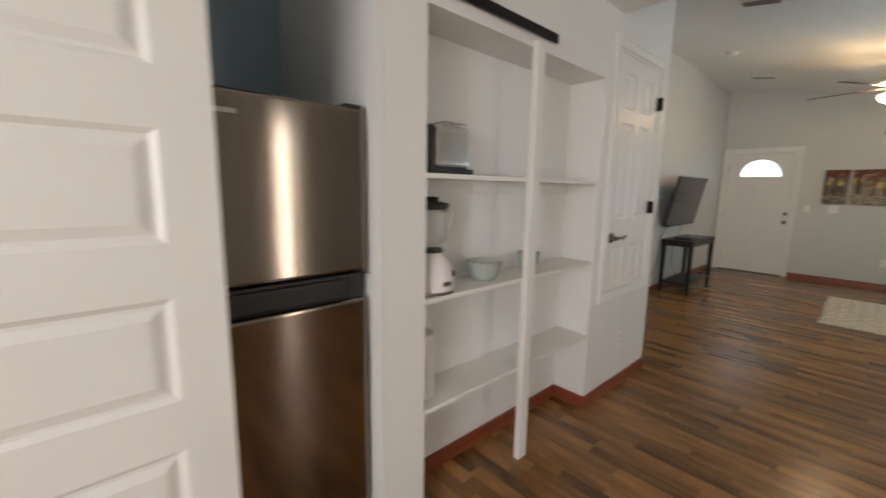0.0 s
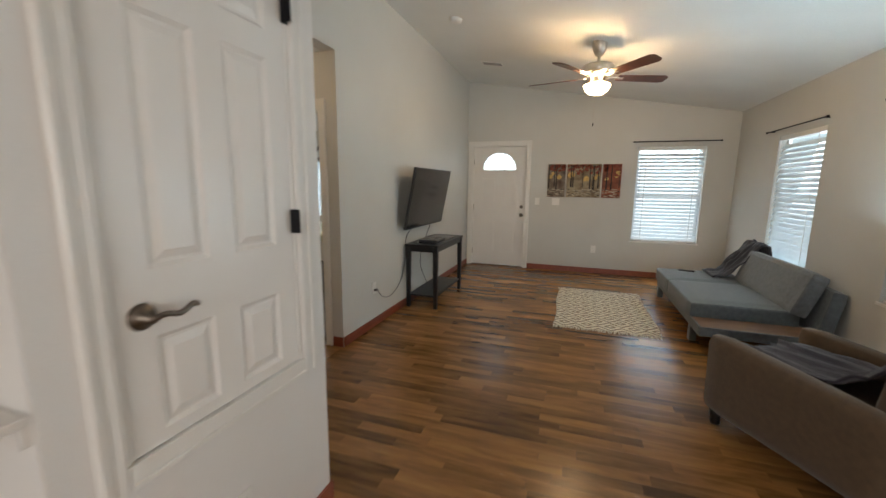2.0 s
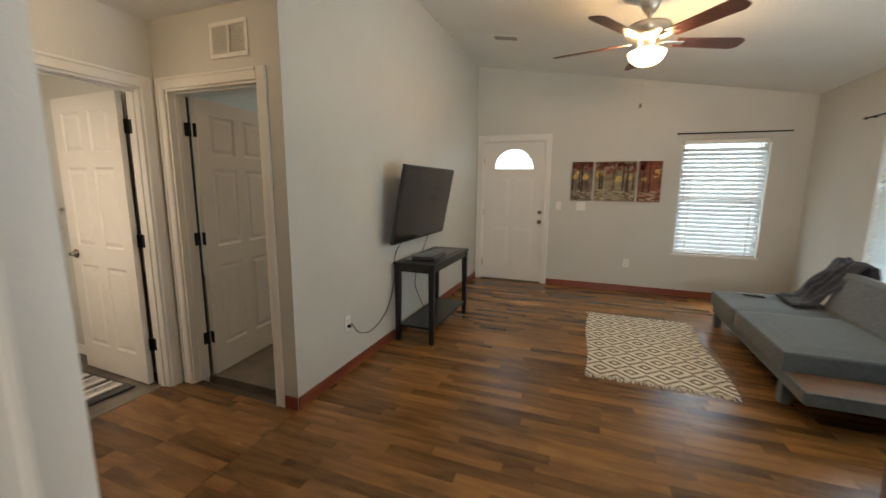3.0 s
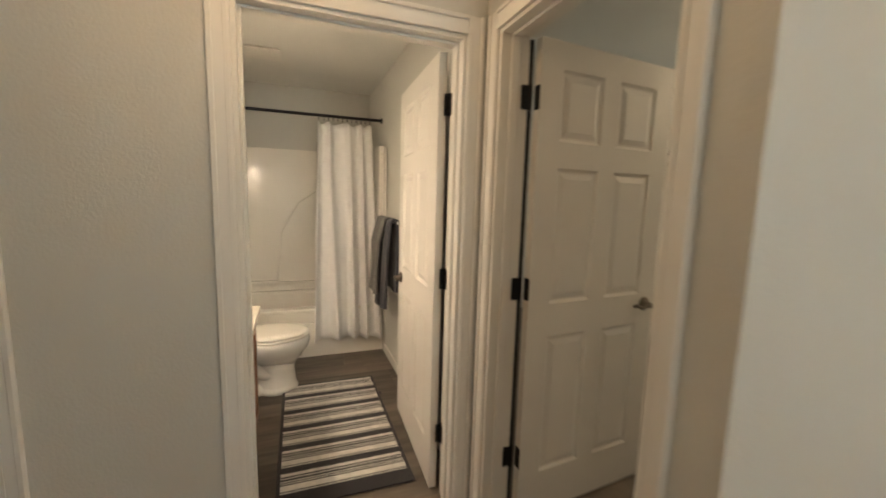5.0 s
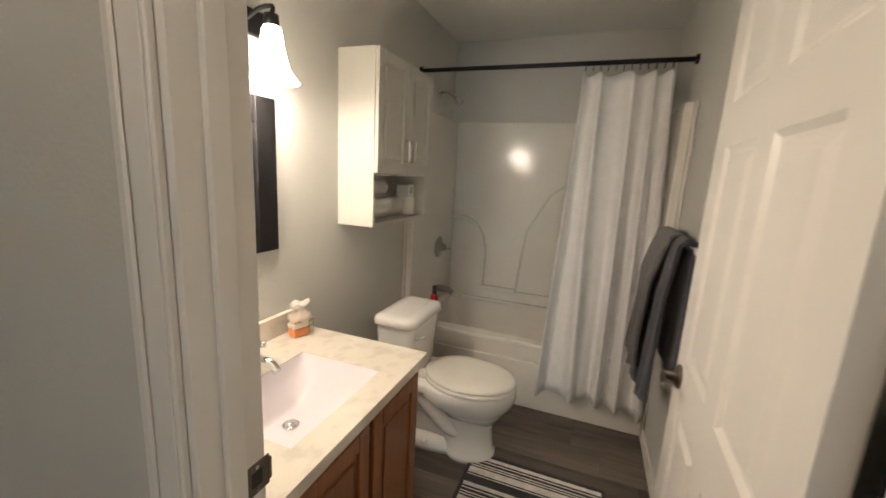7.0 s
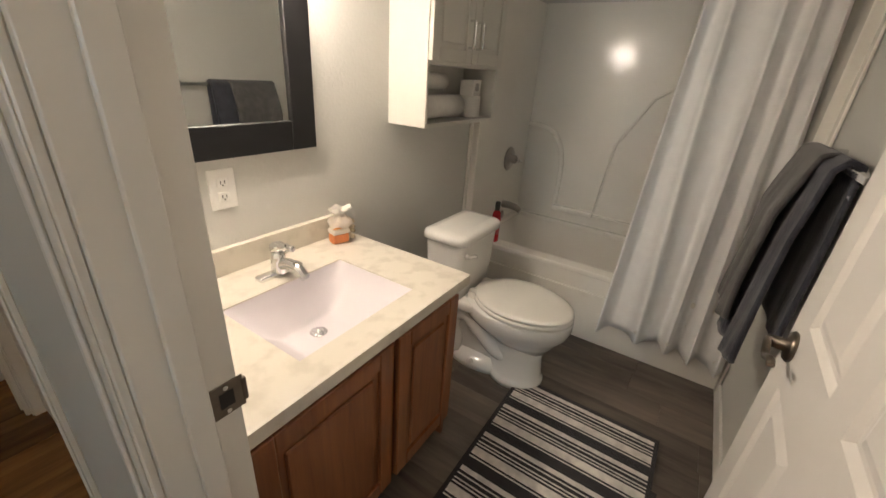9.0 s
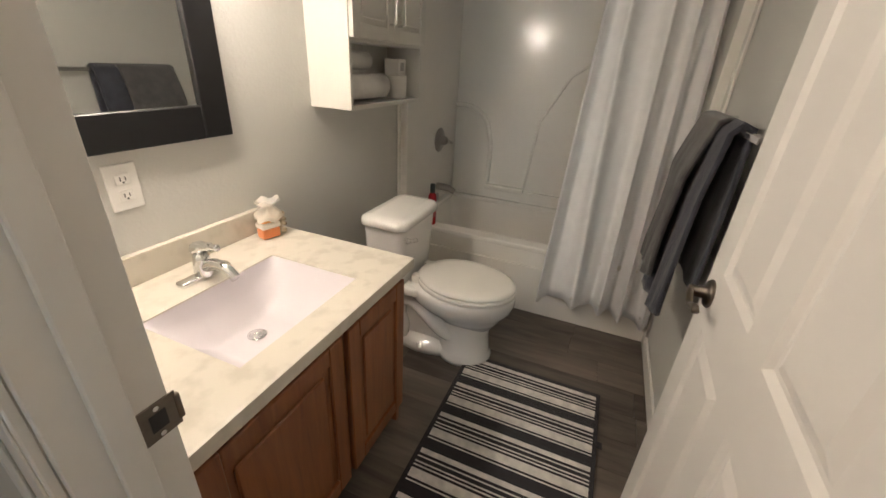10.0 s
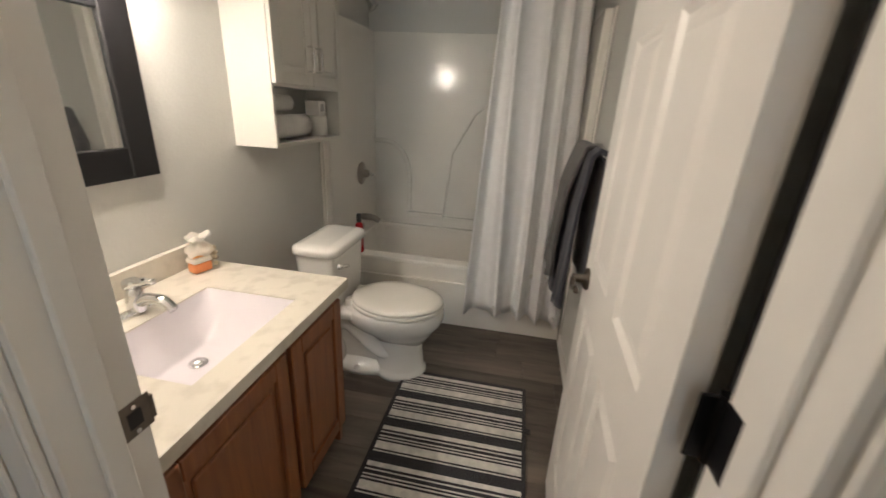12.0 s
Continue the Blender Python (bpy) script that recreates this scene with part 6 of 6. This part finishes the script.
hanging_towel(-3.50, -3.15, 0.66, 0.56, 0.03, "dark blue-grey bath towel hanging on the towel bar", 2.0, M_TOWEL)
hanging_towel(-3.57, -3.26, 0.56, 0.10, 0.065, "charcoal grey hand towel folded over another towel", 7.0, M_TOWELG)

mt = thing("bath_mat", "black and white striped bath mat with dark border", "bath mat", (-2.125, 3.835, 0), 0)
rr = random.Random(11)
MK = cloth("black_mat_yarn", (0.022, 0.019, 0.024), 300, 0.8)
MW = cloth("white_mat_yarn", (0.76, 0.73, 0.68), 300, 0.8)
part("backing", grid_sheet(lambda u, v: Vector((-1.19 * u, 0.635 * v, 0.0065 + 0.001 * math.sin(8 * u + 3 * v))), 20, 10, 0.006), MK, mt)
stripes = ((0.020, 0.013), (0.005, 0.017), (0.005, 0.010), (0.005, 0.011), (0.036, 0.010), (0.005, 0.050))  # white yarn, then black
x, i = -1.166, 0
while x < -0.06:
    w, gap = stripes[i % len(stripes)]
    part("white_stripe", grid_sheet(lambda u, v: Vector((x + w * (1 - u), 0.018 + 0.60 * v, 0.0115 + 0.0004 * math.sin(60 * v) + 0.001 * math.sin(8 * (-x / 1.19) + 3 * v))), 2, 30, 0.003), MW, mt)
    x += w + gap
    i += 1
part("tag", box(-0.93, -0.90, 0.634, 0.655, 0.003, 0.006), MK, mt)

fv = thing("exhaust_fan", "white square bathroom exhaust fan cover", "vent", (-3.75, 3.735, 2.415))
part("cover", box(-0.125, 0.125, -0.125, 0.125, -0.022, -0.012, 0.006, 2), M_PLASTIC, fv)
part("rim", box(-0.105, 0.105, -0.105, 0.105, -0.012, -0.0005), M_PLASTIC, fv)
for b in ((-2.80, -2.022, 4.663, 4.675), (-3.788, -2.80, 4.663, 4.675)):
    tagged(link_bm("baseboard", box(*b, 0.0, 0.08, 0.003, 1), M_TRIM), "white painted bathroom baseboard", "baseboard", kind="structure")

# ---- bedroom beyond the open door ----
bed = thing("bed", "white bed with drawers and rumpled pale bedding", "bed", (-2.9, 6.9, 0))
part("frame", box(-0.95, 0.95, 0.0, 1.7, 0.22, 0.50, 0.008, 2), M_DOOR, bed)
for x in (-0.9, 0.9):
    for y in (0.06, 1.62):
        part("leg", box(x - 0.04, x + 0.04, y - 0.04, y + 0.04, 0, 0.22, 0.004, 1), M_DOOR, bed)
for x0, x1 in ((-0.90, -0.02), (0.02, 0.90)):
    part("drawer_front", box(x0, x1, -0.016, 0.0, 0.26, 0.44, 0.004, 1), M_DOOR, bed)
M_BED = cloth("pale_green_sheet", (0.62, 0.62, 0.50), 60, 0.5, 0.06)
part("mattress", soft_box(-0.93, 0.93, 0.02, 1.68, 0.50, 0.62, 0.04, 0.0), M_BED, bed)
part("cover", grid_sheet(lambda u, v: Vector((-0.92 + 1.84 * u, 0.0 + 1.6 * v, 0.63 + 0.035 * abs(noise.noise(Vector((6 * u, 5 * v, 2)))) - (0.05 if v < 0.02 else 0))), 40, 30, 0.008), M_BED, bed, "rumpled pale cover", True)
for px, py, s, rz in ((0.55, 0.45, 0.30, 10), (0.15, 0.62, 0.28, -14), (0.62, 0.80, 0.26, 30)):
    pl = thing("pillow", "rumpled cream pillow on the bed", "pillow", (-2.9 + px, 6.9 + py, 0.618), rz, "bed pillows")
    bm = soft_box(-s, s, -s * 0.62, s * 0.62, 0, 0.16, 0.07, 0.04)
    for v in bm.verts:
        v.co.z += 0.02 * noise.noise(v.co * 7)
        v.co.z = max(v.co.z, 0.0)
    part("cushion", bm, cloth("cream_linen", (0.60, 0.55, 0.47), 90, 0.5, 0.1), pl, "", True)
val = thing("valance", "black and white patterned window valance", "valance", (-4.62, 8.70, 1.83))
MV = mat("patterned_valance", (0.4, 0.4, 0.4), 0.8, 0, 0.9, 7)
rp = [n for n in MV.node_tree.nodes if n.type == 'VALTORGB'][0]
rp.color_ramp.interpolation = 'CONSTANT'
rp.color_ramp.elements[0].color, rp.color_ramp.elements[1].color = (0.02, 0.02, 0.025, 1), (0.62, 0.64, 0.62, 1)
rp.color_ramp.elements[0].position, rp.color_ramp.elements[1].position = 0.0, 0.5
part("cloth", grid_sheet(lambda u, v: Vector((1.3 * u, 0.015 * math.sin(40 * u), 0.30 * v)), 80, 3, 0.004), MV, val)
part("rod", tube((-0.05, 0.0, 0.29), (1.4, 0.0, 0.29), 0.009, 10), M_BLACK, val)
bl = thing("bedroom_ceiling_light", "round lit ceiling light in the bedroom", "ceiling light", (-1.55, 6.95, 0))
part("rim", lathe([(0, 2.44), (0.17, 2.44), (0.175, 2.41), (0.15, 2.40)]), M_PEWTER, bl, "", True)
part("diffuser", lathe([(0.16, 2.405), (0.15, 2.37), (0.10, 2.34), (0, 2.33)]), glowing("lit_bedroom_glass", (1.0, 0.85, 0.65), 6.0), bl, "glowing diffuser", True)
bulb("bedroom_bulb", (-1.55, 6.95, 2.24), 12, (1.0, 0.82, 0.60), 0.08)


# ---- floor pieces ----
def strip_floor(x0, x1, y0, y1, w, lengths, seed):
    """Rows of strips along x, staggered; rows of (x0, x1, y0, y1)."""
    rr, out, y = random.Random(seed), [], y0
    while y < y1 - 1e-6:
        ye = min(y + w, y1)
        x = x0 - rr.uniform(0, lengths[1])
        while x < x1:
            xe = x + rr.uniform(*lengths)
            a, b = max(x, x0), min(xe, x1)
            if b - a > 0.02:
                out.append((a, b, y, ye))
            x = xe
        y = ye
    return out


def lay(name, parent, pieces, near, m_object, m_joined, joint=0.0005, top=0.0, along='x'):
    """The pieces near the walk become objects of their own, the rest one joined mesh."""
    close = [p for p in pieces if near(p)][:300]
    picked = set(close)
    for p in close:
        a, b, c, d = p
        cx, cy = (a + b) / 2, (c + d) / 2
        bm = bmesh.new()
        add_box(bm, a - cx + joint, b - cx - joint, c - cy + joint, d - cy - joint, -0.006, 0.0)
        o = part(name, bm, m_object, parent)
        o.location = (cx, cy, top)
    verts, faces = [], []
    for a, b, c, d in pieces:
        if (a, b, c, d) in picked:
            continue
        k = len(verts)
        a, b, c, d = a + joint, b - joint, c + joint, d - joint
        verts += [(a, c, top), (b, c, top), (b, d, top), (a, d, top), (a, c, top - 0.006), (b, c, top - 0.006), (b, d, top - 0.006), (a, d, top - 0.006)]
        faces += [(k, k + 1, k + 2, k + 3), (k, k + 4, k + 5, k + 1), (k + 1, k + 5, k + 6, k + 2), (k + 2, k + 6, k + 7, k + 3), (k + 3, k + 7, k + 4, k)]
    if verts:
        me = bpy.data.meshes.new(name + "s")
        me.from_pydata(verts, [], faces)
        me.materials.append(m_joined)
        o = new(name + "s", me)
        o.parent = parent
        o["kind"] = "stuff"


living = strip_floor(-0.87, 3.10, -0.6, 8.63, 0.074, (0.35, 0.85), 4) 
lay("strip", floor, living, lambda p: 1.6 < p[2] < 5.6 and -0.87 < p[0] < 1.0, M_FLOOR_O, M_FLOOR_I)
lay("strip", floor, strip_floor(-0.335, 3.10, -2.58, -0.6, 0.074, (0.35, 0.85), 6), lambda p: False, M_FLOOR_O, M_FLOOR_I)
lay("strip", floor_hall, strip_floor(-1.955, -0.872, 2.0, 4.655, 0.074, (0.35, 0.85), 5), lambda p: p[2] > 3.2, M_FLOOR_O, M_FLOOR_I)
planks = [(c, d, a, b) for a, b, c, d in strip_floor(3.14, 4.675, -4.65, -1.962, 0.155, (0.6, 1.15), 21)]
lay("plank", floor_bath, planks, lambda p: True, M_BATHFLOOR, M_BATHFLOOR, 0.0008)
